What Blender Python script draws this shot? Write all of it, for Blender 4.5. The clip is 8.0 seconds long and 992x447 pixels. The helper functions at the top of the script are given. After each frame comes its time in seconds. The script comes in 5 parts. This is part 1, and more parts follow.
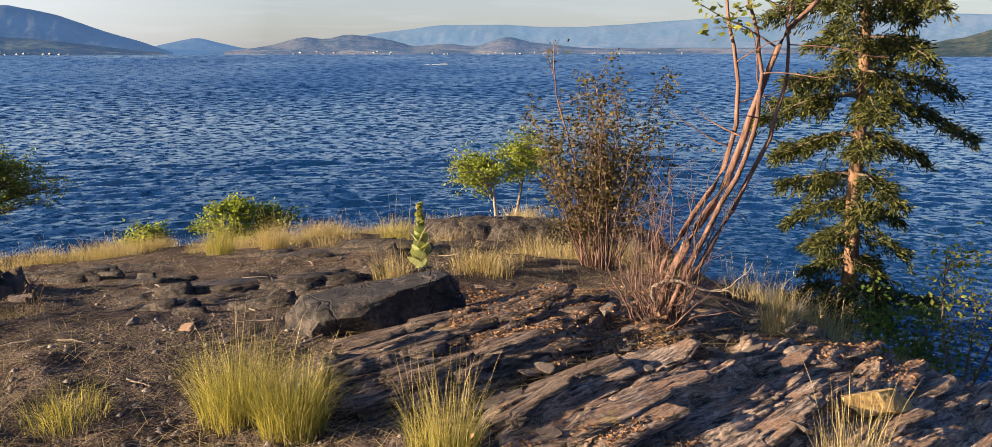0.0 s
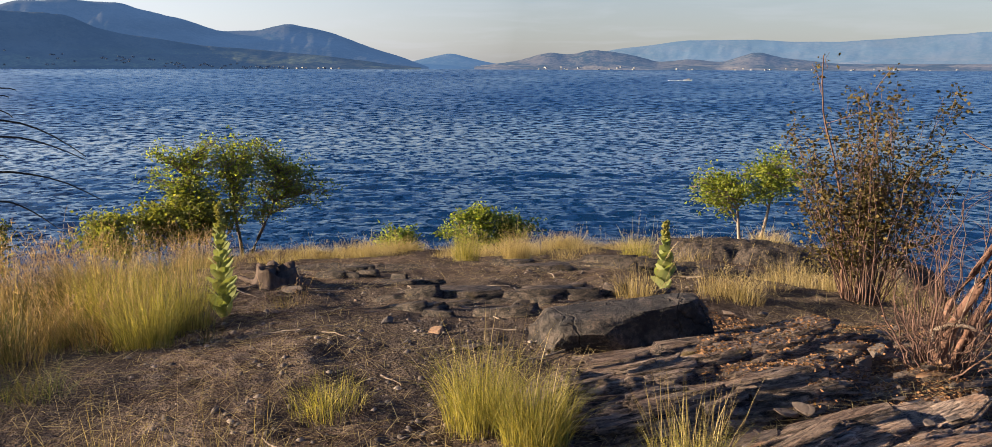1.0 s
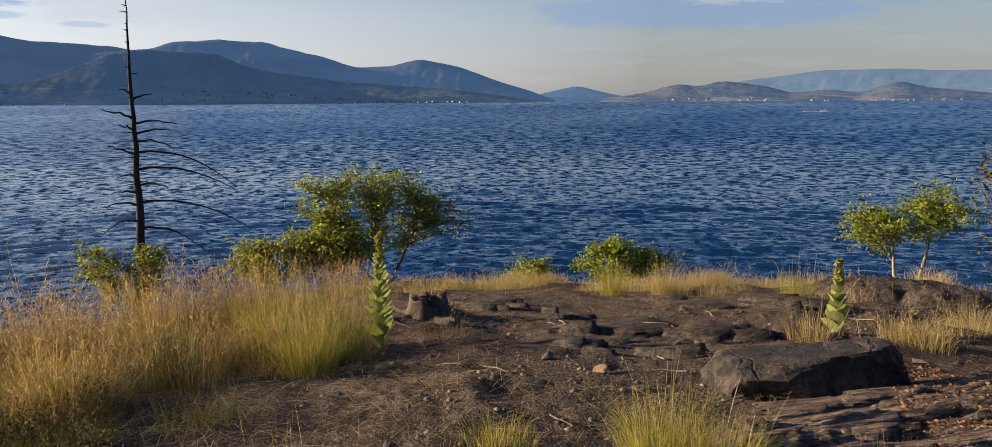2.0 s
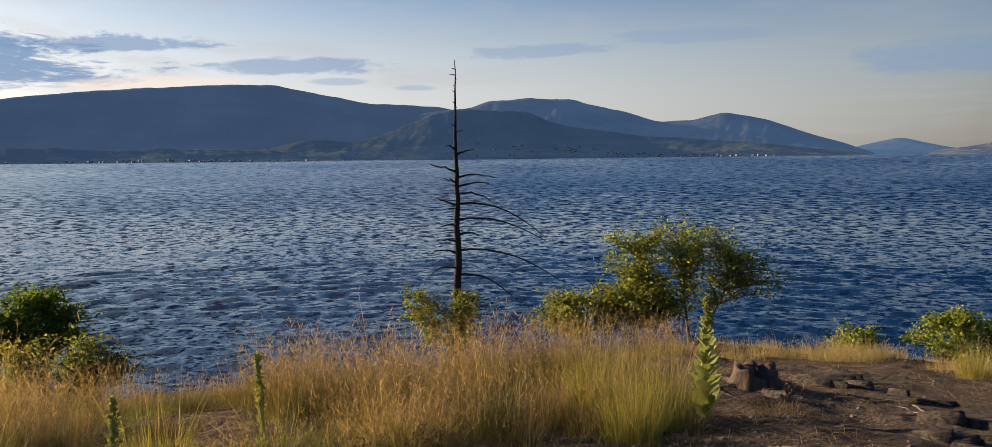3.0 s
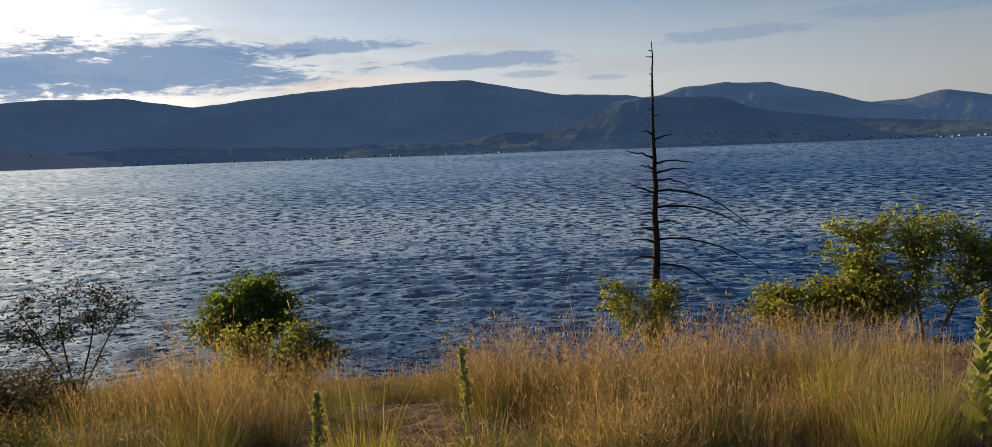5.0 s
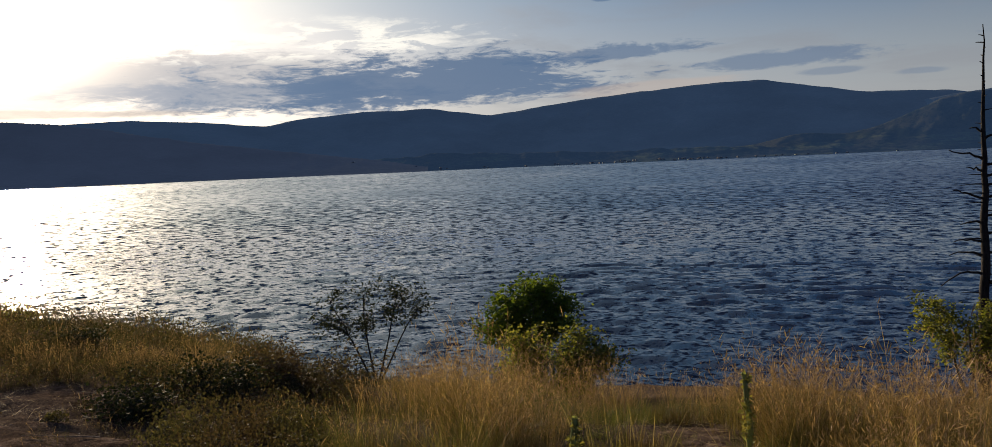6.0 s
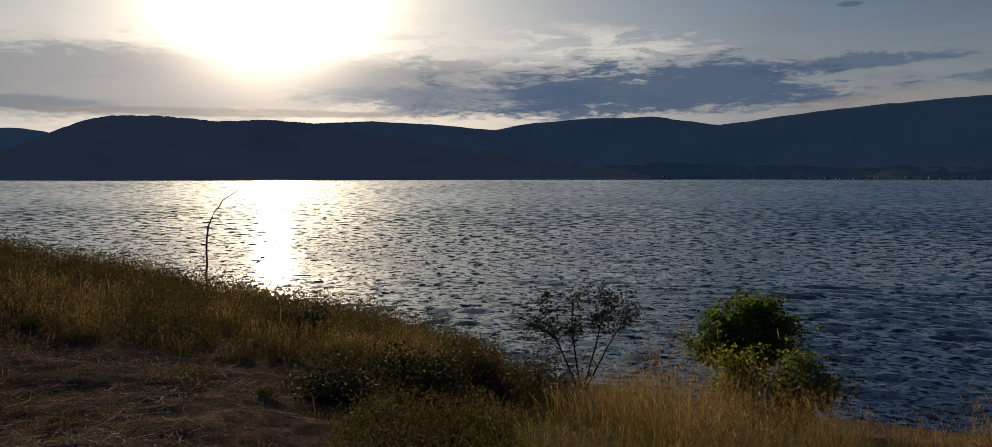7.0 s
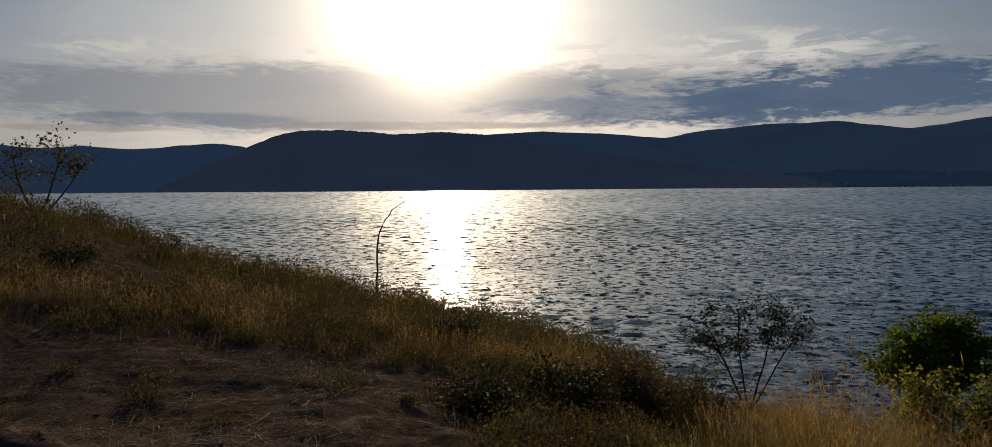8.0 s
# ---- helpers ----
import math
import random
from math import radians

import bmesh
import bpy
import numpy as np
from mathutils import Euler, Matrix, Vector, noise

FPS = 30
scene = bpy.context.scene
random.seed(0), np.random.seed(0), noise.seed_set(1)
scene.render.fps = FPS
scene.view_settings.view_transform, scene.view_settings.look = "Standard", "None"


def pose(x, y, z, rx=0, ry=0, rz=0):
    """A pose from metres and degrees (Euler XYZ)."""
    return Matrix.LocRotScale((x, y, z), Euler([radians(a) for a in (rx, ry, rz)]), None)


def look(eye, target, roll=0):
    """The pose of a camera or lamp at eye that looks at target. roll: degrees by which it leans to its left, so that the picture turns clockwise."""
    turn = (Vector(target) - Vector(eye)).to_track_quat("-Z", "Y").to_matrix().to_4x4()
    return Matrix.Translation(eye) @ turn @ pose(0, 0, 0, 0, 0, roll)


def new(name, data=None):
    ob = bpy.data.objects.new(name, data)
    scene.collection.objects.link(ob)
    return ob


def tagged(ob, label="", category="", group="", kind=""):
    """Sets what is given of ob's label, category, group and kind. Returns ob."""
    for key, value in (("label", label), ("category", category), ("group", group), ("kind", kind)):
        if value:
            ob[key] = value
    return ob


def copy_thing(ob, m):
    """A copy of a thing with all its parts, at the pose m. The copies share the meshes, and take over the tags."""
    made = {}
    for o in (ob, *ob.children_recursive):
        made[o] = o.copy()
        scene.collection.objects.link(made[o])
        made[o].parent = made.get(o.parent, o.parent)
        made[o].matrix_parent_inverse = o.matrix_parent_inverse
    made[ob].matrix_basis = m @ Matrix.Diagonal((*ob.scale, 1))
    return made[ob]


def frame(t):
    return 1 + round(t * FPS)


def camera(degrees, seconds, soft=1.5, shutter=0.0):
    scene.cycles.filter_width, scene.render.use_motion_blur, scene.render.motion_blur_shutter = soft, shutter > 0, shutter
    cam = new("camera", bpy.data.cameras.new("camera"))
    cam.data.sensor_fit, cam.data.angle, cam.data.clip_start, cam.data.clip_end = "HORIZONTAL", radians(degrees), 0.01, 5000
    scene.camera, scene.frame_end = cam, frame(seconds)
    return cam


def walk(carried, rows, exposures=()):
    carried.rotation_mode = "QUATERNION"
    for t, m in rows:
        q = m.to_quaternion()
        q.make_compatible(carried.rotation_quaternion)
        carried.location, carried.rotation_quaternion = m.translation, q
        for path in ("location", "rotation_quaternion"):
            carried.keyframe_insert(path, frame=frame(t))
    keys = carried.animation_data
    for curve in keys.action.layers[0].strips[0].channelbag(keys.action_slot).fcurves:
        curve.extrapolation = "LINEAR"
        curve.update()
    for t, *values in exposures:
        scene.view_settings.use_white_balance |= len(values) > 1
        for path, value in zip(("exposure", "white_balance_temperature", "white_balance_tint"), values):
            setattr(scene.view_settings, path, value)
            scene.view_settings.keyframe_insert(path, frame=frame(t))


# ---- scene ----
cam = camera(60.21, 8.0, soft=0.8)
PATH = [
    (0.0, look((0.000, -0.000, 1.600), (-0.973, 9.758, -0.358), -0.07)),
    (0.5, look((-0.027, 0.080, 1.594), (-2.415, 9.617, -0.236), -0.06)),
    (1.0, look((-0.114, 0.090, 1.589), (-3.726, 9.241, -0.201), 0.19)),
    (1.2, look((-0.163, 0.130, 1.568), (-4.162, 9.122, -0.209), 0.08)),
    (2.3, look((-0.512, 0.120, 1.579), (-5.985, 8.397, 0.338), -0.29)),
    (2.5, look((-0.581, 0.152, 1.590), (-6.588, 8.065, 0.449), -0.29)),
    (3.0, look((-0.723, 0.187, 1.581), (-8.339, 6.621, 0.807), -0.59)),
    (3.5, look((-0.907, 0.169, 1.573), (-9.194, 5.719, 0.850), -1.53)),
    (4.0, look((-1.031, 0.165, 1.551), (-9.529, 5.382, 0.799), -3.31)),
    (4.2, look((-1.072, 0.180, 1.537), (-9.593, 5.347, 0.696), -3.19)),
    (5.3, look((-1.341, 0.462, 1.507), (-10.514, 4.366, 0.726), -1.77)),
    (5.5, look((-1.428, 0.511, 1.505), (-10.861, 3.742, 0.740), -2.00)),
    (6.0, look((-1.642, 0.589, 1.486), (-11.513, 2.041, 0.819), -2.46)),
    (6.2, look((-1.700, 0.620, 1.482), (-11.676, 0.953, 0.862), -1.67)),
    (6.5, look((-1.781, 0.664, 1.473), (-11.755, 0.288, 0.857), -0.92)),
    (6.8, look((-1.886, 0.690, 1.451), (-11.809, -0.369, 0.803), -0.82)),
    (7.0, look((-1.953, 0.705, 1.438), (-11.880, -0.380, 0.905), -0.05)),
    (7.5, look((-2.065, 0.768, 1.430), (-11.884, -1.062, 0.949), -0.37)),
    (8.0, look((-2.189, 0.872, 1.426), (-11.716, -2.139, 1.010), -0.43)),
]
walk(cam, PATH, exposures=[(t, stops, kelvin, 10) for t, stops, kelvin in (
    (0.0, 1.8, 6150), (0.5, 1.84, 6150), (1.2, 1.5, 6150), (2.5, 1.17, 6350), (3.5, 0.97, 6650), (4.2, 0.92, 6650), (5.5, 0.65, 6300),
    (6.0, 0.12, 6250), (6.5, -0.42, 6200), (7.0, -0.65, 6150), (8.0, -0.65, 6150))])

# ---------------------------------------------------------------- light
SUN_AZ, SUN_EL = 110.8, 13.0          # degrees to the left of +y, and above the horizon
WATER_Z = -5.5


def way(az, el=0.0):
    a, e = radians(az), radians(el)
    return Vector((-math.sin(a) * math.cos(e), math.cos(a) * math.cos(e), math.sin(e)))


sun = new("sun", bpy.data.lights.new("sun", "SUN"))
sun.data.energy, sun.data.angle, sun.data.color = 5.0, radians(0.6), (1.0, 0.78, 0.52)
sun.matrix_world = look((0, 0, 0), -way(SUN_AZ, SUN_EL)) @ pose(0, 0, 0)


class Nodes:
    """A small writer for node trees."""

    def __init__(self, tree):
        self.tree = tree
        tree.nodes.clear()

    def put(self, value, socket):
        if isinstance(value, bpy.types.NodeSocket):
            self.tree.links.new(value, socket)
        elif value is not None:
            socket.default_value = value

    def add(self, kind, outlet=0, op=None, **inputs):
        n = self.tree.nodes.new(kind)
        if op:
            n.operation = op
        for k, v in inputs.items():
            key = int(k[1:]) if k[0] == "i" and k[1:].isdigit() else k.replace("_", " ")
            self.put(v, n.inputs[key])
        return n.outputs[outlet]

    def m(self, op, a, b=None, c=None):
        return self.add("ShaderNodeMath", 0, op, i0=a, i1=b, i2=c)

    def v(self, op, a, b=None, outlet=0):
        return self.add("ShaderNodeVectorMath", outlet, op, i0=a, i1=b)

    def scaled(self, a, s):
        n = self.tree.nodes.new("ShaderNodeVectorMath")
        n.operation = "SCALE"
        self.put(a, n.inputs[0])
        self.put(s, n.inputs["Scale"])
        return n.outputs[0]

    def turned(self, a, angle):
        n = self.tree.nodes.new("ShaderNodeVectorRotate")
        n.rotation_type = "Z_AXIS"
        self.put(a, n.inputs["Vector"])
        n.inputs["Angle"].default_value = angle
        return n.outputs[0]

    def xyz(self, x=0.0, y=0.0, z=0.0):
        return self.add("ShaderNodeCombineXYZ", 0, None, i0=x, i1=y, i2=z)

    def mix(self, f, a, b, blend="MIX"):
        n = self.tree.nodes.new("ShaderNodeMix")
        n.data_type, n.blend_type = "RGBA", blend
        self.put(f, n.inputs[0])
        self.put(a, n.inputs[6])
        self.put(b, n.inputs[7])
        return n.outputs[2]

    def noise(self, vec, scale, detail=3.0, rough=0.55, outlet=0, distort=0.0):
        return self.add("ShaderNodeTexNoise", outlet, None, Vector=vec, Scale=scale, Detail=detail, Roughness=rough, Distortion=distort)

    def step(self, x, lo, hi):
        n = self.tree.nodes.new("ShaderNodeMapRange")
        n.interpolation_type = "SMOOTHSTEP"
        self.put(x, n.inputs[0])
        n.inputs[1].default_value, n.inputs[2].default_value = lo, hi
        return n.outputs[0]

    def ramp(self, x, stops):
        n = self.tree.nodes.new("ShaderNodeValToRGB")
        e = n.color_ramp.elements
        while len(e) < len(stops):
            e.new(0.5)
        for el, (p, c) in zip(e, stops):
            el.position, el.color = p, (*c, 1.0)
        self.put(x, n.inputs[0])
        return n.outputs[0]


# ---------------------------------------------------------------- sky
world = bpy.data.worlds.new("world")
scene.world = world
world.use_nodes = True
N = Nodes(world.node_tree)
sky_node = N.tree.nodes.new("ShaderNodeTexSky")
sky_node.sky_type, sky_node.sun_disc = "NISHITA", False
sky_node.sun_elevation, sky_node.sun_rotation = radians(SUN_EL), radians(-SUN_AZ)
sky_node.air_density, sky_node.dust_density, sky_node.ozone_density = 1.0, 1.0, 2.0
sky = sky_node.outputs[0]
way_in = N.add("ShaderNodeTexCoord", 0)
sep = N.tree.nodes.new("ShaderNodeSeparateXYZ")
N.put(way_in, sep.inputs[0])
dx, dy, dz = sep.outputs
el = N.m("MULTIPLY", N.m("ARCSINE", dz), 57.2958)
az = N.m("MULTIPLY", N.m("ARCTAN2", N.m("MULTIPLY", dx, -1.0), dy), 57.2958)
flat = N.m("ADD", N.m("MAXIMUM", dz, 0.0), 0.07)
deck = N.xyz(N.m("DIVIDE", dx, flat), N.m("DIVIDE", dy, flat), 0.0)
streak = N.noise(deck, 0.9, 7.0, 0.6, distort=0.3)
fine = N.noise(deck, 3.2, 5.0, 0.62, distort=0.5)
azel = N.xyz(N.m("MULTIPLY", az, 0.11), N.m("MULTIPLY", el, 0.5), 0.0)
wisps = N.m("ADD", N.m("MULTIPLY", N.noise(azel, 1.3, 7.0, 0.68, distort=0.5), 0.68), N.m("MULTIPLY", N.noise(azel, 5.5, 6.0, 0.65, distort=1.0), 0.32))
toward = N.v("DOT_PRODUCT", way_in, tuple(way(SUN_AZ, SUN_EL)), 1)
near_sun = N.m("MAXIMUM", toward, 0.0)
halo = N.m("POWER", near_sun, 14.0)
glow = N.m("POWER", near_sun, 290.0)


def bank(a0, e0, wa, we, amount, tilt=0.0, ragged=2.2):
    """A long cloud bank round one azimuth and height, ragged by the wisps; tilt raises it towards lower azimuths."""
    a = N.m("DIVIDE", N.m("SUBTRACT", az, a0), wa)
    e = N.m("DIVIDE", N.m("SUBTRACT", el, N.m("SUBTRACT", e0, N.m("MULTIPLY", N.m("SUBTRACT", az, a0), tilt))), we)
    d = N.m("SQRT", N.m("ADD", N.m("MULTIPLY", a, a), N.m("MULTIPLY", e, e)))
    d = N.m("ADD", d, N.m("MULTIPLY", N.m("SUBTRACT", 0.5, wisps), ragged * 1.5))
    return N.m("MULTIPLY", N.m("SUBTRACT", 1.0, N.step(d, 0.6, 1.1)), amount)


base = N.mix(1.0, sky, N.mix(N.step(el, 6.0, 20.0), (0.98, 0.95, 1.06, 1.0), N.mix(N.step(toward, 0.0, 0.75), (0.24, 0.47, 0.9, 1.0), N.mix(N.step(toward, 0.6, 0.97), (0.52, 0.74, 1.08, 1.0), (1.1, 1.25, 1.22, 1.0)))), "MULTIPLY")
low = N.m("MULTIPLY", N.m("SUBTRACT", 1.0, N.step(el, 2.0, 12.0)), N.m("ADD", 0.5, N.m("MULTIPLY", N.step(toward, -0.1, 0.7), 0.17)))
haze_col = N.mix(N.step(halo, 0.0, 0.6), (4.4, 4.4, 4.6, 1.0), (9.2, 8.8, 8.2, 1.0))
haze_col = N.scaled(haze_col, N.m("ADD", 0.66, N.m("MULTIPLY", N.m("POWER", near_sun, 0.7), 1.3)))
base = N.mix(low, base, haze_col)
thin = N.m("MULTIPLY", N.step(streak, 0.46, 0.68), N.m("ADD", 0.12, N.m("MULTIPLY", N.step(toward, 0.05, 0.75), 0.3)))
pale = N.mix(N.step(halo, 0.0, 0.5), (4.5, 4.5, 4.8, 1.0), (15.0, 14.4, 13.2, 1.0))
base = N.mix(thin, base, pale)
# a broad grey veil low under the sun, and the cream-coloured ripples of high cloud above it
veil = N.mix(N.step(halo, 0.1, 0.9), (4.2, 4.6, 5.2, 1.0), (6.2, 6.2, 6.6, 1.0))
for args in ((118.0, 5.9, 26.0, 2.6, 0.72, 0.0, 1.1), (99.0, 6.2, 12.0, 2.2, 0.6, 0.0, 1.3)):
    base = N.mix(bank(*args), base, veil)
mack = N.m("MULTIPLY", N.m("MULTIPLY", N.step(fine, 0.46, 0.57), bank(96.0, 8.6, 15.0, 1.5, 1.0, 0.0, 0.9)), 0.8)
base = N.mix(mack, base, (19.0, 17.6, 15.0, 1.0))
mack = N.m("MULTIPLY", N.m("MULTIPLY", N.step(fine, 0.48, 0.6), bank(126.0, 8.4, 10.0, 1.3, 1.0, 0.0, 0.9)), 0.6)
base = N.mix(mack, base, (17.0, 15.6, 13.0, 1.0))
dark = N.mix(N.step(halo, 0.25, 0.95), (1.7, 2.75, 4.5, 1.0), (2.7, 3.9, 5.7, 1.0))
for args in ((86.0, 5.7, 13.0, 2.0, 0.9, 0.025, 2.6), (97.0, 5.2, 12.0, 1.0, 0.55, 0.0, 1.6), (73.5, 7.0, 5.5, 0.6, 0.7, 0.04, 2.6), (62.5, 6.0, 5.5, 0.55, 0.6, 0.02, 2.4), (60.0, 5.0, 2.0, 0.25, 0.4, 0.0, 1.0),
             (47.0, 6.9, 5.0, 0.5, 0.4, 0.03, 2.2), (36.0, 7.6, 6.0, 0.5, 0.3, 0.0, 2.2), (55.0, 4.6, 1.6, 0.22, 0.35, 0.0, 0.8),
             (16.0, 5.7, 13.0, 1.3, 0.5, 0.02, 1.3), (7.0, 7.9, 15.0, 1.1, 0.5, 0.0, 1.3), (74.0, 10.5, 0.9, 0.2, 0.7, 0.0, 0.8), (128.0, 4.4, 9.0, 0.5, 0.4, 0.0, 1.2)):
    base = N.mix(bank(*args), base, dark)
for args in ((14.5, 6.4, 4.2, 0.6, 0.2, 0.03, 2.4), (9.0, 8.0, 5.0, 0.4, 0.4, 0.0, 1.6), (71.0, 4.7, 6.0, 0.5, 0.6, 0.05, 1.2), (113.0, 4.15, 13.0, 0.32, 0.75, 0.0, 0.6), (133.0, 3.8, 6.0, 0.25, 0.6, 0.0, 0.8)):
    base = N.mix(bank(*args), base, (8.2, 6.9, 6.0, 1.0))
lit = N.mix(glow, base, (150.0, 118.0, 80.0, 1.0))
sheen = N.scaled(N.xyz(1.0, 0.9, 0.76), N.m("MULTIPLY", N.m("POWER", near_sun, 60.0), 4.6))
total = N.v("ADD", lit, sheen)
back = N.add("ShaderNodeBackground", 0, None, Color=total, Strength=0.057)
N.tree.links.new(back, N.tree.nodes.new("ShaderNodeOutputWorld").inputs[0])


# ---------------------------------------------------------------- materials
def material(name, build):
    mat = bpy.data.materials.new(name)
    mat.use_nodes = True
    n = Nodes(mat.node_tree)
    out = n.tree.nodes.new("ShaderNodeOutputMaterial")
    n.tree.links.new(build(n), out.inputs[0])
    return mat


def bsdf(n, color, rough=0.8, normal=None, **more):
    return n.add("ShaderNodeBsdfPrincipled", 0, None, Base_Color=color, Roughness=rough, Normal=normal, **more)


def bump(n, height, strength=0.5, distance=0.02):
    return n.add("ShaderNodeBump", 0, None, Strength=strength, Distance=distance, Height=height)


def spot(n):
    return n.add("ShaderNodeNewGeometry", 0)


def dirt_mat(n):
    p = spot(n)
    big, fin = n.noise(p, 0.55, 4), n.noise(p, 60.0, 4)
    mid = n.m("ADD", n.m("MULTIPLY", n.noise(p, 4.0, 5, 0.7), 0.55), n.m("MULTIPLY", n.noise(p, 17.0, 5, 0.7), 0.45))
    c = n.ramp(mid, [(0.36, (0.03, 0.02, 0.015)), (0.5, (0.104, 0.075, 0.059)), (0.64, (0.25, 0.188, 0.147))])
    c = n.mix(n.step(big, 0.4, 0.62), c, n.ramp(fin, [(0.35, (0.038, 0.03, 0.026)), (0.65, (0.15, 0.117, 0.094))]))
    straw = n.noise(n.v("MULTIPLY", p, (22.0, 70.0, 30.0)), 1.0, 3, 0.6, distort=1.5)
    c = n.mix(n.m("MULTIPLY", n.step(straw, 0.57, 0.65), 0.5), c, (0.27, 0.19, 0.115, 1))
    return bsdf(n, c, 1.0, bump(n, n.m("ADD", mid, n.m("MULTIPLY", fin, 0.4)), 1.0, 0.08), Specular_IOR_Level=0.0)


def rock_mat(n, tone=1.0):
    p = spot(n)
    turn = n.turned(p, -0.74)
    layers = n.noise(n.v("MULTIPLY", turn, (6.5, 34.0, 34.0)), 1.0, 7, 0.72, distort=0.6)
    big, fin = n.noise(p, 1.6, 4), n.noise(p, 48.0, 5, 0.62)
    c = n.ramp(layers, [(0.38, (0.012, 0.01, 0.01)), (0.45, (0.13, 0.097, 0.078)), (0.54, (0.34, 0.25, 0.19)), (0.66, (0.58, 0.43, 0.32))])
    # crumbled soil on level treads, lighter also to stand in for sunlight on them
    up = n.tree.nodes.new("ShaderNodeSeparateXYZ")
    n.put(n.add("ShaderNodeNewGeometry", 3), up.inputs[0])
    lit_tread_soil = n.m("MULTIPLY", n.step(up.outputs[2], 0.72, 0.95), n.step(n.noise(p, 3.0, 5, 0.7), 0.44, 0.58))
    c = n.mix(n.m("MULTIPLY", lit_tread_soil, 0.85 if tone == 1.0 else 0.45 if tone > 0.5 else 0.1), c, n.ramp(fin, [(0.3, (0.13, 0.068, 0.04)), (0.7, (0.42, 0.25, 0.15))]))
    lichen = n.m("MULTIPLY", n.step(n.noise(p, 5.0, 5, 0.65), 0.6, 0.66), n.step(n.noise(p, 0.9, 2), 0.42, 0.58))
    c = n.mix(n.m("MULTIPLY", lichen, 0.8), c, n.ramp(fin, [(0.35, (0.30, 0.18, 0.05)), (0.65, (0.45, 0.33, 0.12))]))
    c = n.mix(n.m("MULTIPLY", n.step(fin, 0.6, 0.7), 0.3), c, (0.3, 0.25, 0.2, 1))
    # thin splits between the laminae
    split = n.noise(n.v("MULTIPLY", turn, (9.0, 95.0, 95.0)), 1.0, 4, 0.65, distort=1.2)
    cracks = n.m("MULTIPLY", n.step(split, 0.53, 0.57), n.m("SUBTRACT", 1.0, n.step(split, 0.6, 0.64)))
    c = n.mix(n.m("MULTIPLY", cracks, 0.6), c, (0.012, 0.01, 0.009, 1))
    c = n.scaled(c, tone)
    h = n.m("SUBTRACT", n.m("ADD", layers, n.m("MULTIPLY", fin, 0.3)), n.m("MULTIPLY", cracks, 0.4))
    return bsdf(n, c, 0.75, bump(n, h, 0.8, 0.022), Specular_IOR_Level=0.3)


def boulder_mat(n):
    """Dark massive rock: mottled black and grey with scattered patches of tan, split by a few fractures."""
    p = spot(n)
    mott, fin, big = n.noise(p, 7.0, 7, 0.7), n.noise(p, 55.0, 5, 0.7), n.noise(p, 2.2, 4, 0.6)
    c = n.ramp(mott, [(0.36, (0.012, 0.01, 0.01)), (0.5, (0.036, 0.03, 0.027)), (0.64, (0.11, 0.086, 0.07))])
    c = n.mix(n.m("MULTIPLY", n.step(n.m("ADD", n.m("MULTIPLY", big, 0.6), n.m("MULTIPLY", fin, 0.4)), 0.5, 0.6), 0.45), c, (0.26, 0.185, 0.13, 1))
    vor = n.tree.nodes.new("ShaderNodeTexVoronoi")
    vor.feature = "DISTANCE_TO_EDGE"
    n.put(n.v("ADD", p, n.scaled(n.noise(p, 3.0, 4, 0.6, 1), 0.35)), vor.inputs["Vector"])
    vor.inputs["Scale"].default_value = 2.3
    split = n.m("SUBTRACT", 1.0, n.step(vor.outputs[0], 0.0, 0.025))
    c = n.mix(n.m("MULTIPLY", split, 0.5), c, (0.01, 0.009, 0.009, 1))
    h = n.m("SUBTRACT", n.m("ADD", mott, n.m("MULTIPLY", fin, 0.35)), n.m("MULTIPLY", split, 0.5))
    return bsdf(n, c, 0.8, bump(n, h, 1.0, 0.06), Specular_IOR_Level=0.3)


def stone_mat(n):
    p = spot(n)
    r = n.add("ShaderNodeObjectInfo", 5)
    fin = n.noise(p, 38.0, 5, 0.6)
    c = n.ramp(r, [(0.0, (0.06, 0.047, 0.04)), (0.5, (0.1, 0.073, 0.057)), (0.85, (0.16, 0.105, 0.07)), (1.0, (0.3, 0.16, 0.08))])
    c = n.mix(n.m("MULTIPLY", n.step(fin, 0.4, 0.65), 0.6), c, (0.1, 0.08, 0.07, 1))
    return bsdf(n, c, 0.85, bump(n, fin, 0.7, 0.02))


def ochre_mat(n):
    p = spot(n)
    fin = n.noise(p, 22.0, 6, 0.65)
    c = n.ramp(fin, [(0.3, (0.16, 0.12, 0.09)), (0.46, (0.38, 0.22, 0.06)), (0.62, (0.55, 0.36, 0.12)), (0.8, (0.5, 0.44, 0.34))])
    return bsdf(n, c, 0.85, bump(n, fin, 0.8, 0.03))


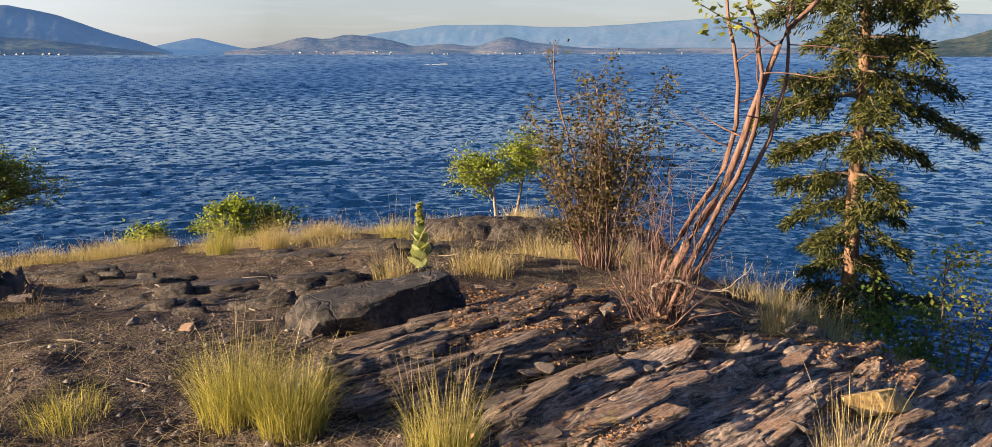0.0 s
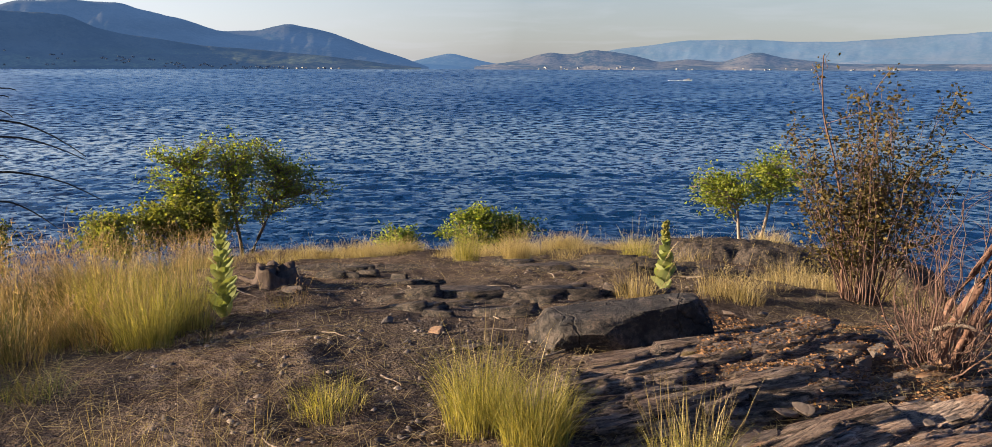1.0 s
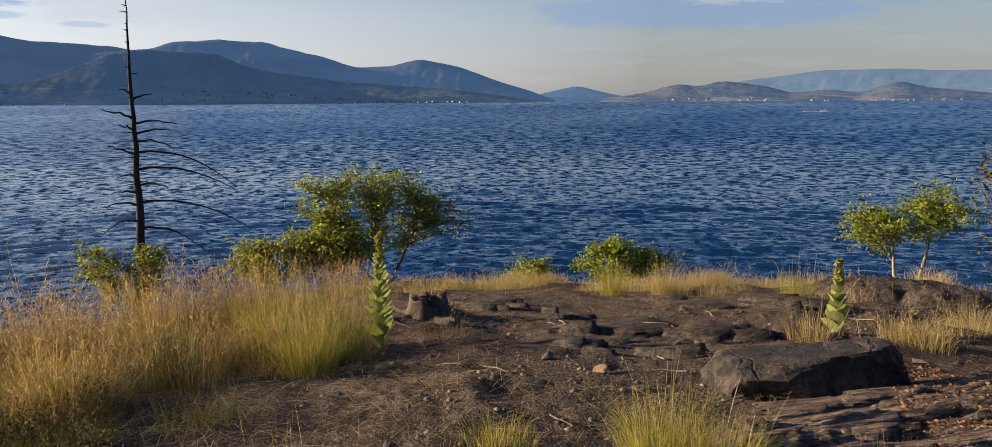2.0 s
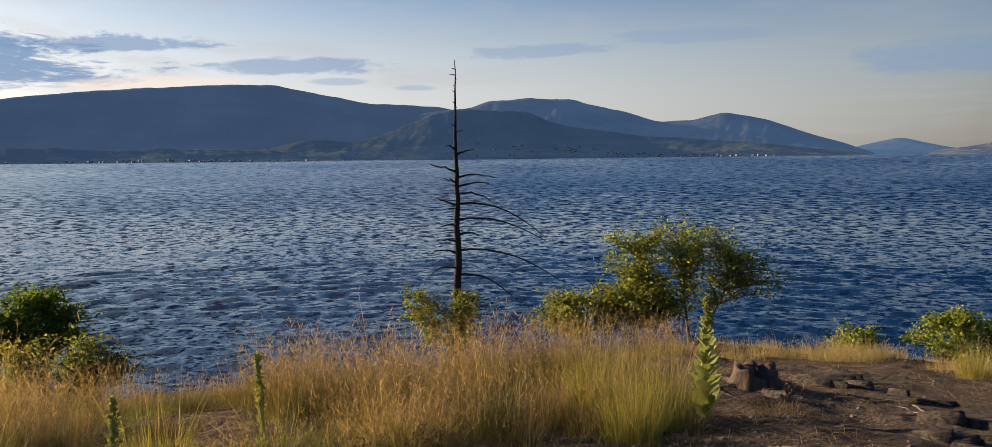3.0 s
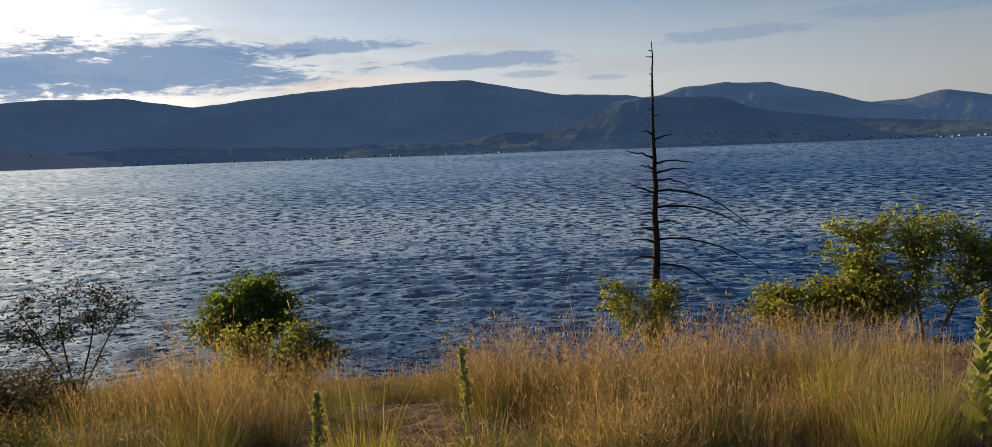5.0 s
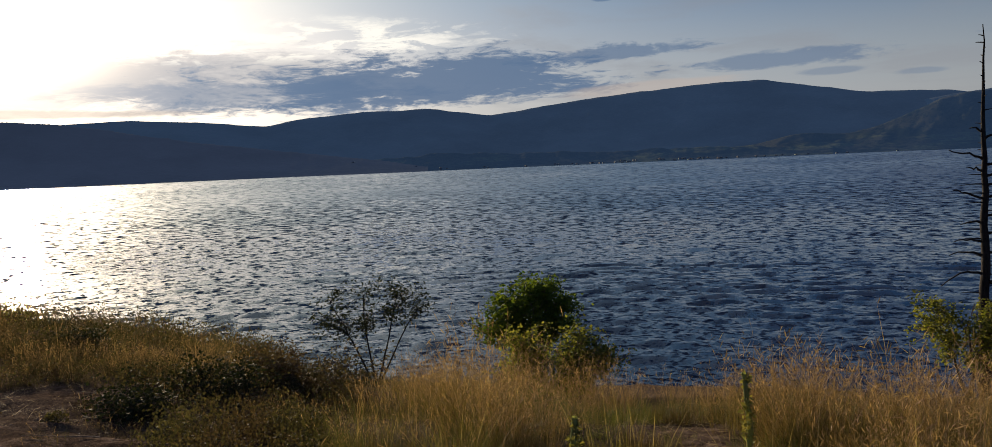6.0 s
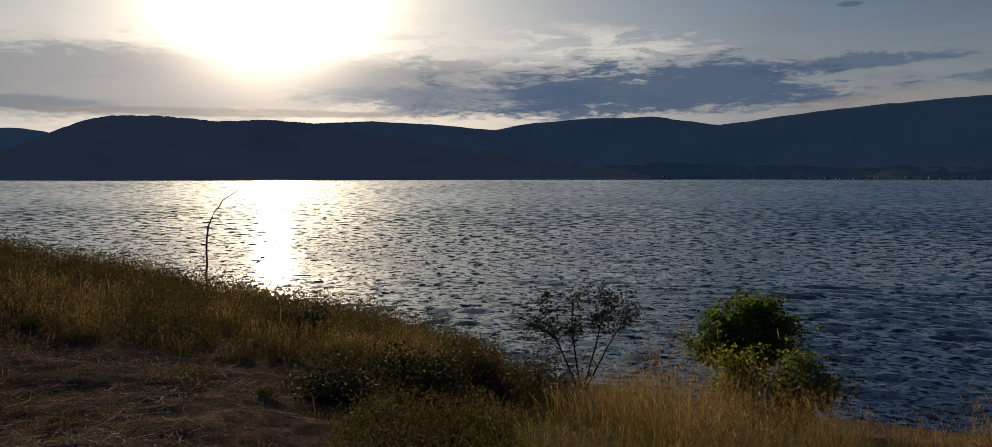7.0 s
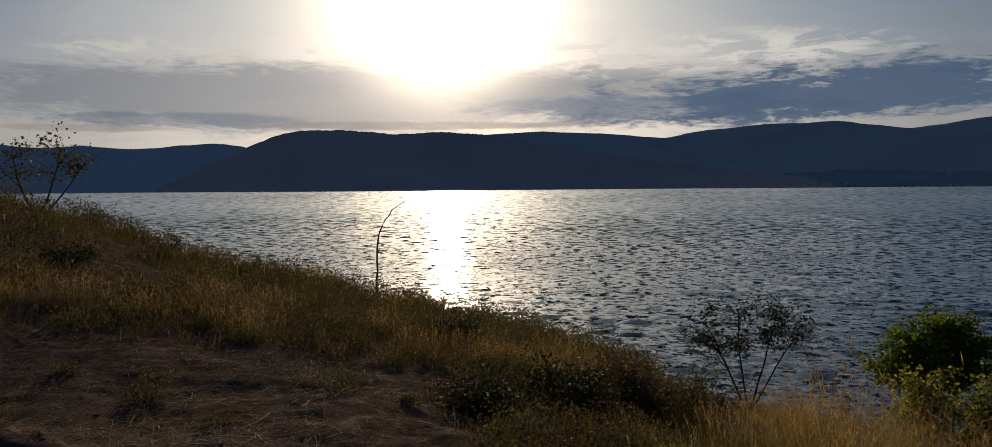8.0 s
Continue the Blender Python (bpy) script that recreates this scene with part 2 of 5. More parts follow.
def water_mat(n):
    p = spot(n)
    parts = n.tree.nodes.new("ShaderNodeSeparateXYZ")
    n.put(p, parts.inputs[0])
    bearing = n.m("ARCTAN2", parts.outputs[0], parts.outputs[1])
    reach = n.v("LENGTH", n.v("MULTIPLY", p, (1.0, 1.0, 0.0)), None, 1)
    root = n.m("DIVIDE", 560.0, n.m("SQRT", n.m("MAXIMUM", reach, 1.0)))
    # broad patches set out round the viewpoint, scaled to fit the camera's view
    view_patch = n.noise(n.xyz(n.m("MULTIPLY", bearing, 5.0), n.m("MULTIPLY", root, 0.09), 0.0), 1.0, 3.0, 0.6)
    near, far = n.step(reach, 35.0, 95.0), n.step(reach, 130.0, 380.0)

    # crests long sideways and short outwards, sized to look right in the camera's view
    def chop(wide, tall, detail):
        return n.noise(n.xyz(n.m("MULTIPLY", bearing, wide), n.m("MULTIPLY", root, tall), 0.0), 1.0, detail, 0.62, distort=0.5)
    small, mid, big = chop(66.0, 2.2, 4.0), chop(80.0, 2.1, 3.5), chop(105.0, 2.9, 2.5)
    crest = n.add("ShaderNodeMix", 0, None, i0=far, i2=n.add("ShaderNodeMix", 0, None, i0=near, i2=small, i3=mid), i3=big)
    crest = n.m("ADD", n.m("MULTIPLY", crest, 0.68), n.m("MULTIPLY", chop(120.0, 4.2, 2.0), 0.32))
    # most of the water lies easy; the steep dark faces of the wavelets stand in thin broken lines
    steep = n.m("MULTIPLY", n.step(crest, 0.49, 0.62), n.m("ADD", 0.2, n.m("MULTIPLY", view_patch, 0.24)))
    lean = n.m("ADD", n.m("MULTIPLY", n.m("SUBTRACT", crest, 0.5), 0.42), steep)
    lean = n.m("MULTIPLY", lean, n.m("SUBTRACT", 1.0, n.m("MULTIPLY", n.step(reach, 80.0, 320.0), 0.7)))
    # normals lean back to the viewpoint with distance, to suit the camera's view
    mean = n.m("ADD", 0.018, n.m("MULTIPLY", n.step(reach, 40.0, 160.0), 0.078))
    rise = n.m("MAXIMUM", n.m("ADD", lean, n.m("ADD", mean, n.m("MULTIPLY", n.m("SUBTRACT", view_patch, 0.5), 0.1))), -0.01)
    side = n.m("MULTIPLY", n.m("SUBTRACT", chop(75.0, 0.9, 2.0), 0.5), 0.4)
    outward = n.v("NORMALIZE", n.v("MULTIPLY", p, (1.0, 1.0, 0.0)))
    sideways = n.v("CROSS_PRODUCT", outward, (0.0, 0.0, 1.0))
    # cat's paws: ripples of a hand's width on the backs of the waves near the shore
    ripple = n.noise(n.v("MULTIPLY", p, (1.0, 1.0, 0.0)), 3.2, 2.0, 0.6, 1)
    ripple = n.scaled(n.v("SUBTRACT", ripple, (0.5, 0.5, 0.5)), n.m("MULTIPLY", n.m("SUBTRACT", 1.0, near), 0.22))
    nor = n.v("ADD", n.scaled(outward, n.m("MULTIPLY", rise, -1.0)), n.scaled(sideways, side))
    nor = n.v("NORMALIZE", n.v("ADD", n.v("ADD", nor, n.v("MULTIPLY", ripple, (1.0, 1.0, 0.0))), (0.0, 0.0, 1.0)))
    return bsdf(n, (0.003, 0.021, 0.058, 1), n.m("ADD", 0.05, n.m("MULTIPLY", far, 0.06)), nor, IOR=1.333)


def leaf_mat(dark, light, glow=0.4, patch=None, share=0.5):
    """Leaves that vary one by one; patch is a second colour that takes over here and there."""
    def build(n):
        r = n.add("ShaderNodeNewGeometry", 8)
        c = n.ramp(r, [(0.0, dark), (0.6, tuple((a + b) / 2 for a, b in zip(dark, light))), (1.0, light)])
        if patch:
            spread = n.m("ADD", n.noise(n.v("MULTIPLY", spot(n), (1.0, 1.0, 0.2)), 1.5, 3, 0.6), n.m("MULTIPLY", n.m("SUBTRACT", r, 0.5), 0.12))
            c = n.mix(n.step(spread, share - 0.09, share + 0.09), c, n.mix(r, (*[q * 0.45 for q in patch], 1), (*patch, 1)))
        a = bsdf(n, c, 0.75, None, Specular_IOR_Level=0.2)
        t = n.add("ShaderNodeBsdfTranslucent", 0, None, Color=n.mix(1.0, c, (1.5, 1.5, 0.7, 1), "MULTIPLY"))
        return n.add("ShaderNodeMixShader", 0, None, i0=glow, i1=a, i2=t)
    return build


def bark_mat(dark, light, scale=18.0):
    def build(n):
        p = spot(n)
        g = n.noise(n.v("MULTIPLY", p, (1.0, 1.0, 0.3)), scale, 5, 0.6)
        return bsdf(n, n.ramp(g, [(0.3, dark), (0.7, light)]), 0.9, bump(n, g, 0.8, 0.02), Specular_IOR_Level=0.2)
    return build


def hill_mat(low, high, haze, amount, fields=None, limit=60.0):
    """Far forested slopes, with haze painted on as an added glow; fields: the colour of meadows and orchards low down
    by the shore.
    """
    def build(n):
        p = spot(n)
        g = n.noise(p, 0.006, 7, 0.7)
        f = n.noise(p, 0.045, 4, 0.75)
        c = n.mix(n.step(n.m("ADD", g, n.m("MULTIPLY", n.m("SUBTRACT", f, 0.5), 0.8)), 0.4, 0.62), (*low, 1), (*high, 1))
        if fields:
            up = n.tree.nodes.new("ShaderNodeSeparateXYZ")
            n.put(p, up.inputs[0])
            strips = n.noise(n.v("MULTIPLY", p, (0.0035, 0.0035, 0.03)), 1.0, 5, 0.65)
            open_land = n.m("MULTIPLY", n.step(strips, 0.5, 0.58), n.m("SUBTRACT", 1.0, n.step(n.m("ADD", up.outputs[2], n.m("MULTIPLY", g, 40.0)), limit * 0.6, limit * 1.5)))
            c = n.mix(open_land, c, n.mix(n.step(f, 0.4, 0.6), (*fields, 1), (*[q * 0.45 for q in fields], 1)))
        a = bsdf(n, c, 1.0, None, Specular_IOR_Level=0.0)
        # painted haze: noise varies the added glow to suggest lit and shaded folds
        fold_glow = n.noise(n.v("MULTIPLY", p, (0.0022, 0.0022, 0.006)), 1.0, 6, 0.62)
        em = n.add("ShaderNodeEmission", 0, None, Color=(*haze, 1), Strength=n.m("MULTIPLY", n.m("ADD", 0.72, n.m("MULTIPLY", fold_glow, 0.56)), amount))
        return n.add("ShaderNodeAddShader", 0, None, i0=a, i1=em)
    return build


def plain_mat(color, rough=0.7):
    def build(n):
        g = n.noise(spot(n), 9.0, 4)
        return bsdf(n, n.mix(n.m("MULTIPLY", g, 0.4), (*color, 1), (*[c * 0.6 for c in color], 1)), rough)
    return build


M = {}
for key, build in {
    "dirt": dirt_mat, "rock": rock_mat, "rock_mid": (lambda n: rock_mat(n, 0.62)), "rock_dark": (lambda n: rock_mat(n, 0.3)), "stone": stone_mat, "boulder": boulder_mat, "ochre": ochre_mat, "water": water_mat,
    "straw": leaf_mat((0.19, 0.135, 0.06), (0.5, 0.39, 0.2), 0.3),
    "field": leaf_mat((0.05, 0.037, 0.016), (0.42, 0.29, 0.12), 0.2, (0.2, 0.175, 0.062), 0.52),
    "seed_head": leaf_mat((0.16, 0.1, 0.06), (0.5, 0.335, 0.205), 0.3),
    "undergrowth": leaf_mat((0.045, 0.058, 0.02), (0.2, 0.2, 0.07), 0.3, (0.13, 0.085, 0.042), 0.56),
    "weed": leaf_mat((0.04, 0.038, 0.02), (0.13, 0.112, 0.056), 0.28, (0.105, 0.072, 0.045), 0.52),
    "green_grass": leaf_mat((0.11, 0.115, 0.025), (0.46, 0.37, 0.11), 0.35),
    "dull_grass": leaf_mat((0.055, 0.044, 0.03), (0.21, 0.155, 0.102), 0.32, (0.095, 0.088, 0.048), 0.5),
    "leaf": leaf_mat((0.06, 0.1, 0.018), (0.36, 0.37, 0.07), 0.5),
    "leaf_deep": leaf_mat((0.04, 0.08, 0.014), (0.15, 0.19, 0.03), 0.4),
    # leaf_shade has the shade of shrubs standing against the sun in its colour
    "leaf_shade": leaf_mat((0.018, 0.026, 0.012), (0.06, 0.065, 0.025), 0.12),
    "leaf_olive": leaf_mat((0.10, 0.11, 0.02), (0.30, 0.27, 0.06), 0.45),
    "leaf_bush": leaf_mat((0.065, 0.085, 0.018), (0.29, 0.28, 0.065), 0.45),
    "leaf_dry": leaf_mat((0.035, 0.032, 0.012), (0.15, 0.105, 0.036), 0.25),
    "needle": leaf_mat((0.012, 0.02, 0.006), (0.11, 0.105, 0.024), 0.15),
    "mullein": leaf_mat((0.17, 0.20, 0.07), (0.38, 0.39, 0.16), 0.3),
    "spike": leaf_mat((0.18, 0.18, 0.05), (0.42, 0.36, 0.1), 0.2),
    "bark": bark_mat((0.07, 0.05, 0.035), (0.2, 0.15, 0.11)),
    "bark_red": bark_mat((0.07, 0.036, 0.027), (0.24, 0.135, 0.095), 25),
    "bark_twig": bark_mat((0.05, 0.03, 0.024), (0.21, 0.125, 0.095), 25),
    "bark_pale": bark_mat((0.15, 0.11, 0.08), (0.38, 0.3, 0.23), 25),
    "bark_pine": bark_mat((0.09, 0.05, 0.03), (0.3, 0.17, 0.1), 14),
    "char": bark_mat((0.012, 0.011, 0.011), (0.05, 0.043, 0.04), 20),
    "stump": bark_mat((0.03, 0.02, 0.016), (0.13, 0.09, 0.068), 14),
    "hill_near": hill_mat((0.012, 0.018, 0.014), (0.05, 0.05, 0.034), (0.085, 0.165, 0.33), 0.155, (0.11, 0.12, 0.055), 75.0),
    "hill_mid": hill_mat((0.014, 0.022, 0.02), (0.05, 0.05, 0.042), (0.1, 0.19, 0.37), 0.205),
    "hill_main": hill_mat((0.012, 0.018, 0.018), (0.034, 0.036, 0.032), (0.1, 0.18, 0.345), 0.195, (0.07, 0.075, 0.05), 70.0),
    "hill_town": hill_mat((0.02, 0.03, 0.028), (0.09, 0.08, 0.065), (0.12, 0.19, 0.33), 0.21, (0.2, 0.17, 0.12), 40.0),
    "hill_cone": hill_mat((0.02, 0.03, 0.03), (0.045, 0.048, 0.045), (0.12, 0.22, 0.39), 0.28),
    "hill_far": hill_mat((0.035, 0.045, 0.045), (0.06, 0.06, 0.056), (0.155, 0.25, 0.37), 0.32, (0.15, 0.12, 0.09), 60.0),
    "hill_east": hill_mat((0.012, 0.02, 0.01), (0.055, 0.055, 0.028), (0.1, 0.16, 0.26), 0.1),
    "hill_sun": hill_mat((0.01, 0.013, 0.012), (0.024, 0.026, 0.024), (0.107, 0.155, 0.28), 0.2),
    "gravel": leaf_mat((0.05, 0.04, 0.035), (0.3, 0.235, 0.185), 0.0),
    "dead_leaf": leaf_mat((0.1, 0.05, 0.026), (0.36, 0.2, 0.1), 0.2),
    "wall": plain_mat((0.33, 0.325, 0.32)), "roof": plain_mat((0.3, 0.28, 0.27)), "white": plain_mat((0.8, 0.8, 0.8), 0.4),
}.items():
    M[key] = material(key, build)


# ---------------------------------------------------------------- builders
def rng_of(seed):
    return np.random.RandomState(seed)


def mesh_of(name, verts, faces, mat):
    """A mesh from arrays: verts (n, 3), faces a list of (m, k) index arrays."""
    me = bpy.data.meshes.new(name)
    verts = np.asarray(verts, dtype=np.float32)
    me.vertices.add(len(verts))
    me.vertices.foreach_set("co", verts.ravel())
    faces = [np.asarray(f, dtype=np.int32) for f in faces if len(f)]
    loops = np.concatenate([f.ravel() for f in faces])
    sizes = np.concatenate([np.full(len(f), f.shape[1], dtype=np.int32) for f in faces])
    starts = np.concatenate([[0], np.cumsum(sizes)[:-1]]).astype(np.int32)
    me.loops.add(len(loops))
    me.loops.foreach_set("vertex_index", loops)
    me.polygons.add(len(sizes))
    me.polygons.foreach_set("loop_start", starts)
    me.polygons.foreach_set("loop_total", sizes)
    me.update(calc_edges=True)
    if mat:
        me.materials.append(mat)
    return me


def smooth(me):
    me.polygons.foreach_set("use_smooth", [True] * len(me.polygons))
    return me


def part(name, me, parent=None, label="", at=None):
    ob = new(name, me)
    ob.parent = parent
    if at is not None:
        ob.matrix_local = at
    return tagged(ob, label) if label else ob


def thing(name, label, category, x, y, z, turn=0.0, group="", kind=""):
    ob = new(name)
    ob.matrix_world = pose(x, y, z, 0, 0, turn)
    return tagged(ob, label, category, group, kind)


def from_bm(name, bm, mat):
    me = bpy.data.meshes.new(name)
    bm.to_mesh(me)
    bm.free()
    me.materials.append(mat)
    return me


def lattice(ix, iy, seed):
    h = (ix.astype(np.int64) * 374761393 + iy.astype(np.int64) * 668265263 + seed * 1442695041) & 0xFFFFFFFF
    h = ((h ^ (h >> 13)) * 1274126177) & 0xFFFFFFFF
    return ((h ^ (h >> 16)) & 0xFFFF) / 65535.0


def vnoise(x, y, seed=0):
    """Smooth value noise, -1 to 1."""
    x, y = np.asarray(x, float), np.asarray(y, float)
    ix, iy = np.floor(x), np.floor(y)
    fx, fy = x - ix, y - iy
    fx, fy = fx * fx * (3 - 2 * fx), fy * fy * (3 - 2 * fy)
    a, b = lattice(ix, iy, seed), lattice(ix + 1, iy, seed)
    c, d = lattice(ix, iy + 1, seed), lattice(ix + 1, iy + 1, seed)
    return ((a * (1 - fx) + b * fx) * (1 - fy) + (c * (1 - fx) + d * fx) * fy) * 2 - 1


def fbm(x, y, seed=0, octaves=4, gain=0.5):
    s, a = 0.0, 1.0
    for k in range(octaves):
        s = s + a * vnoise(np.asarray(x) * 2 ** k, np.asarray(y) * 2 ** k, seed + k)
        a *= gain
    return s


def ease(x, lo, hi):
    u = np.clip((np.asarray(x, float) - lo) / (hi - lo), 0, 1)
    return u * u * (3 - 2 * u)


# ---------------------------------------------------------------- the lie of the land
RANGES = np.array([0, 3, 5, 8, 12, 16, 20, 24, 30, 40, 60, 120, 400, 5000.0])
LAND = {
    -100: (0, 0, 0, 0, -0.4, -1.2, -2, -3, -4, -6, -8, -9, -9, -9),
    -60: (0, 0, -0.3, -1.5, -3, -4.5, -6, -6.5, -7, -8, -9, -9, -9, -9),
    -25: (0, 0.02, -0.18, -1.6, -3.2, -4.6, -5.9, -6.5, -7, -8, -9, -9, -9, -9),
    -15: (0, 0.03, -0.04, -0.8, -2.2, -4, -5.4, -6.2, -7, -8, -9, -9, -9, -9),
    -5: (0, 0.03, 0.07, -0.35, -1.1, -2.1, -3.4, -5, -6.5, -8, -9, -9, -9, -9),
    4: (0, 0, 0.0, -0.3, -0.95, -1.5, -2.1, -3.6, -6, -8, -9, -9, -9, -9),
    12: (0, 0, 0, -0.3, -0.95, -1.7, -2.9, -4.4, -6.2, -8, -9, -9, -9, -9),
    25: (0, 0, -0.05, -0.35, -1.0, -2.0, -3.2, -4.6, -6.2, -8, -9, -9, -9, -9),
    38: (0, 0, -0.05, -0.3, -0.95, -2.0, -3.1, -4.3, -6, -8, -9, -9, -9, -9),
    55: (0, -0.05, -0.1, -0.5, -1.5, -2.5, -3.5, -4.5, -6, -8, -9, -9, -9, -9),
    75: (0, -0.1, -0.2, -0.55, -1.5, -2.5, -3.5, -4.5, -6, -8, -9, -9, -9, -9),
    90: (0, -0.17, -0.2, -0.55, -1.15, -2.0, -3.0, -4.0, -5.8, -7, -9, -9, -9, -9),
    97: (0, -0.17, -0.2, -0.4, -0.8, -1.3, -2.1, -3.3, -5.2, -7, -9, -9, -9, -9),
    103: (0, -0.18, -0.17, -0.25, -0.48, -0.88, -1.5, -2.4, -4.2, -6.2, -9, -9, -9, -9),
    110: (0, -0.18, -0.17, -0.15, -0.25, -0.5, -0.97, -1.7, -3.0, -5.5, -9, -9, -9, -9),
    117: (0, -0.18, -0.17, -0.1, -0.03, -0.12, -0.42, -0.87, -1.8, -4.5, -8, -9, -9, -9),
    123: (0, -0.18, -0.17, -0.05, 0.1, 0.16, 0.02, -0.3, -0.9, -3.0, -7, -9, -9, -9),
    128: (0, -0.18, -0.17, 0.0, 0.35, 0.65, 0.75, 0.62, 0.1, -2.0, -6.5, -9, -9, -9),
    132: (0, -0.18, -0.17, 0.05, 0.5, 0.9, 1.12, 1.1, 0.7, -1.0, -6, -9, -9, -9),
    138: (0, -0.18, -0.17, 0.1, 0.7, 1.3, 1.7, 1.8, 1.5, 0.3, -5, -9, -9, -9),
    160: (0, -0.05, 0, 0.1, 0.5, 1.0, 1.5, 2, 2.5, 3, 2, 1, 3, 40),
    210: (0, 0, 0, 0.1, 0.3, 0.6, 1, 1.4, 2, 3, 5, 9, 30, 150),
}
LAND_AZ = np.array(sorted(LAND))
LAND_Z = np.array([LAND[a] for a in LAND_AZ], float)


def base_z(x, y):
    x, y = np.asarray(x, float), np.asarray(y, float)
    a, r = np.degrees(np.arctan2(-x, y)), np.hypot(x, y)
    a = np.where(a < -125, a + 360, a)
    azs = np.concatenate([LAND_AZ, [LAND_AZ[0] + 360]])
    zs = np.concatenate([LAND_Z, LAND_Z[:1]])
    a = np.where(a < azs[0], a + 360, a)
    i = np.clip(np.searchsorted(azs, a, side="right") - 1, 0, len(azs) - 2)
    u = np.clip((a - azs[i]) / (azs[i + 1] - azs[i]), 0, 1)
    j = np.clip(np.searchsorted(RANGES, r, side="right") - 1, 0, len(RANGES) - 2)
    v = np.clip((r - RANGES[j]) / (RANGES[j + 1] - RANGES[j]), 0, 1)
    return (zs[i, j] * (1 - u) + zs[i + 1, j] * u) * (1 - v) + (zs[i, j + 1] * (1 - u) + zs[i + 1, j + 1] * u) * v


def ground_z(x, y):
    x, y = np.asarray(x, float), np.asarray(y, float)
    r = np.hypot(x, y)
    a = np.degrees(np.arctan2(-x, y))
    fine = ease(r, 2.3, 3.0) * ease(a, -30, -27) * (1 - ease(a, 139, 142)) 
    fade = ease(r, 0.3, 2.5) * (1 - ease(r, 60, 120))
    z = base_z(x, y) + fade * (0.05 * fbm(x * 0.7, y * 0.7, 3, 3) + fine * 0.02 * fbm(x * 3.5, y * 3.5, 9, 4, 0.58) + 0.12 * ease(r, 9, 20) * fbm(x * 0.25, y * 0.25, 5, 3))
    # a low trodden bank crosses the bare earth
    for az0, r0, az1, r1, tall, wide in ((134, 9.4, 112.5, 6.3, 0.16, 0.2), (131, 7.0, 116, 5.6, 0.11, 0.18)):
        x0, y0, x1, y1 = *polar(az0, r0), *polar(az1, r1)
        u = np.clip(((x - x0) * (x1 - x0) + (y - y0) * (y1 - y0)) / ((x1 - x0) ** 2 + (y1 - y0) ** 2), 0, 1)
        d = np.hypot(x - x0 - u * (x1 - x0), y - y0 - u * (y1 - y0)) + 0.14 * vnoise(x * 2.2, y * 2.2, 31)
        z = z + tall * np.exp(-(d / wide) ** 2) * ease(u, 0, 0.15) * (1 - ease(u, 0.8, 1))
    return z


def polar(az, r):
    return -r * math.sin(radians(az)), r * math.cos(radians(az))


def place(az, r):
    x, y = polar(az, r)
    return x, y, float(ground_z(x, y))


def grid_faces(rows, cols, wrap=False):
    i, j = np.meshgrid(np.arange(rows - 1), np.arange(cols if wrap else cols - 1), indexing="ij")
    k = (j + 1) % cols
    return np.stack([i * cols + j, i * cols + k, (i + 1) * cols + k, (i + 1) * cols + j], -1).reshape(-1, 4)


az_lines = np.concatenate([np.arange(-30, 142, 0.3), np.arange(142, 328, 4.0)])
r_lines = np.concatenate([np.linspace(0.2, 2.4, 12), np.arange(2.5, 9.5, 0.05), np.geomspace(9.5, 62, 90), np.geomspace(66, 4960, 26)])
A, R = np.meshgrid(np.radians(az_lines), r_lines)
gx, gy = -R * np.sin(A), R * np.cos(A)
ground = new("ground", smooth(mesh_of("ground", np.stack([gx, gy, ground_z(gx, gy)], -1).reshape(-1, 3),
                                      [grid_faces(len(r_lines), len(az_lines), True)[:, ::-1]], M["dirt"])))
tagged(ground, "dry brown bluff of bare trodden earth and straw litter", "ground", kind="structure")

def wave_z(x, y):
    """Small wind waves: many sine trains of half a metre to four metres, ringed round the viewpoint to fit the camera's
    view.
    """
    rng = rng_of(12)
    r, s = np.hypot(x, y), 45.0 * np.arctan2(-x, y)
    z = 0.0
    for i in range(34):
        wl = 0.6 * (2.6 / 0.6) ** (i / 33)
        a = radians(17 * rng.randn())
        k = 2 * math.pi / wl
        ph = k * (s * math.sin(a) + r * math.cos(a)) + rng.rand() * 6.28 + 0.9 * vnoise(s / (wl * 5), r / (wl * 3), 40 + i)
        amp = 0.06 / k * (0.6 + 0.8 * rng.rand())
        z = z + amp * (2 * (0.5 + 0.5 * np.sin(ph)) ** 1.5 - 0.85) * (0.7 + 0.5 * vnoise(s / 14, r / 9, 80 + i % 5))
    return z


wr = np.concatenate([np.linspace(8, 20, 6), np.arange(20.2, 60, 0.2), np.geomspace(60.2, 175, 90), np.geomspace(185, 4985, 30)])
wa = np.concatenate([np.arange(-28, 140, 0.25), np.arange(140, 330, 4.0)])
A, R = np.meshgrid(np.radians(wa), wr)
gx, gy = -R * np.sin(A), R * np.cos(A)
swell = wave_z(gx, gy) * (1 - ease(R, 60, 120)) * ease(A, radians(-27.9), radians(-27)) * (1 - ease(A, radians(138), radians(139.5)))
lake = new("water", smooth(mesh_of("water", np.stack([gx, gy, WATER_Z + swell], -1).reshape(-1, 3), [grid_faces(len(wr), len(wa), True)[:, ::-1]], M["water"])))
tagged(lake, "wide blue lake ruffled by small wind waves", "lake", kind="structure")


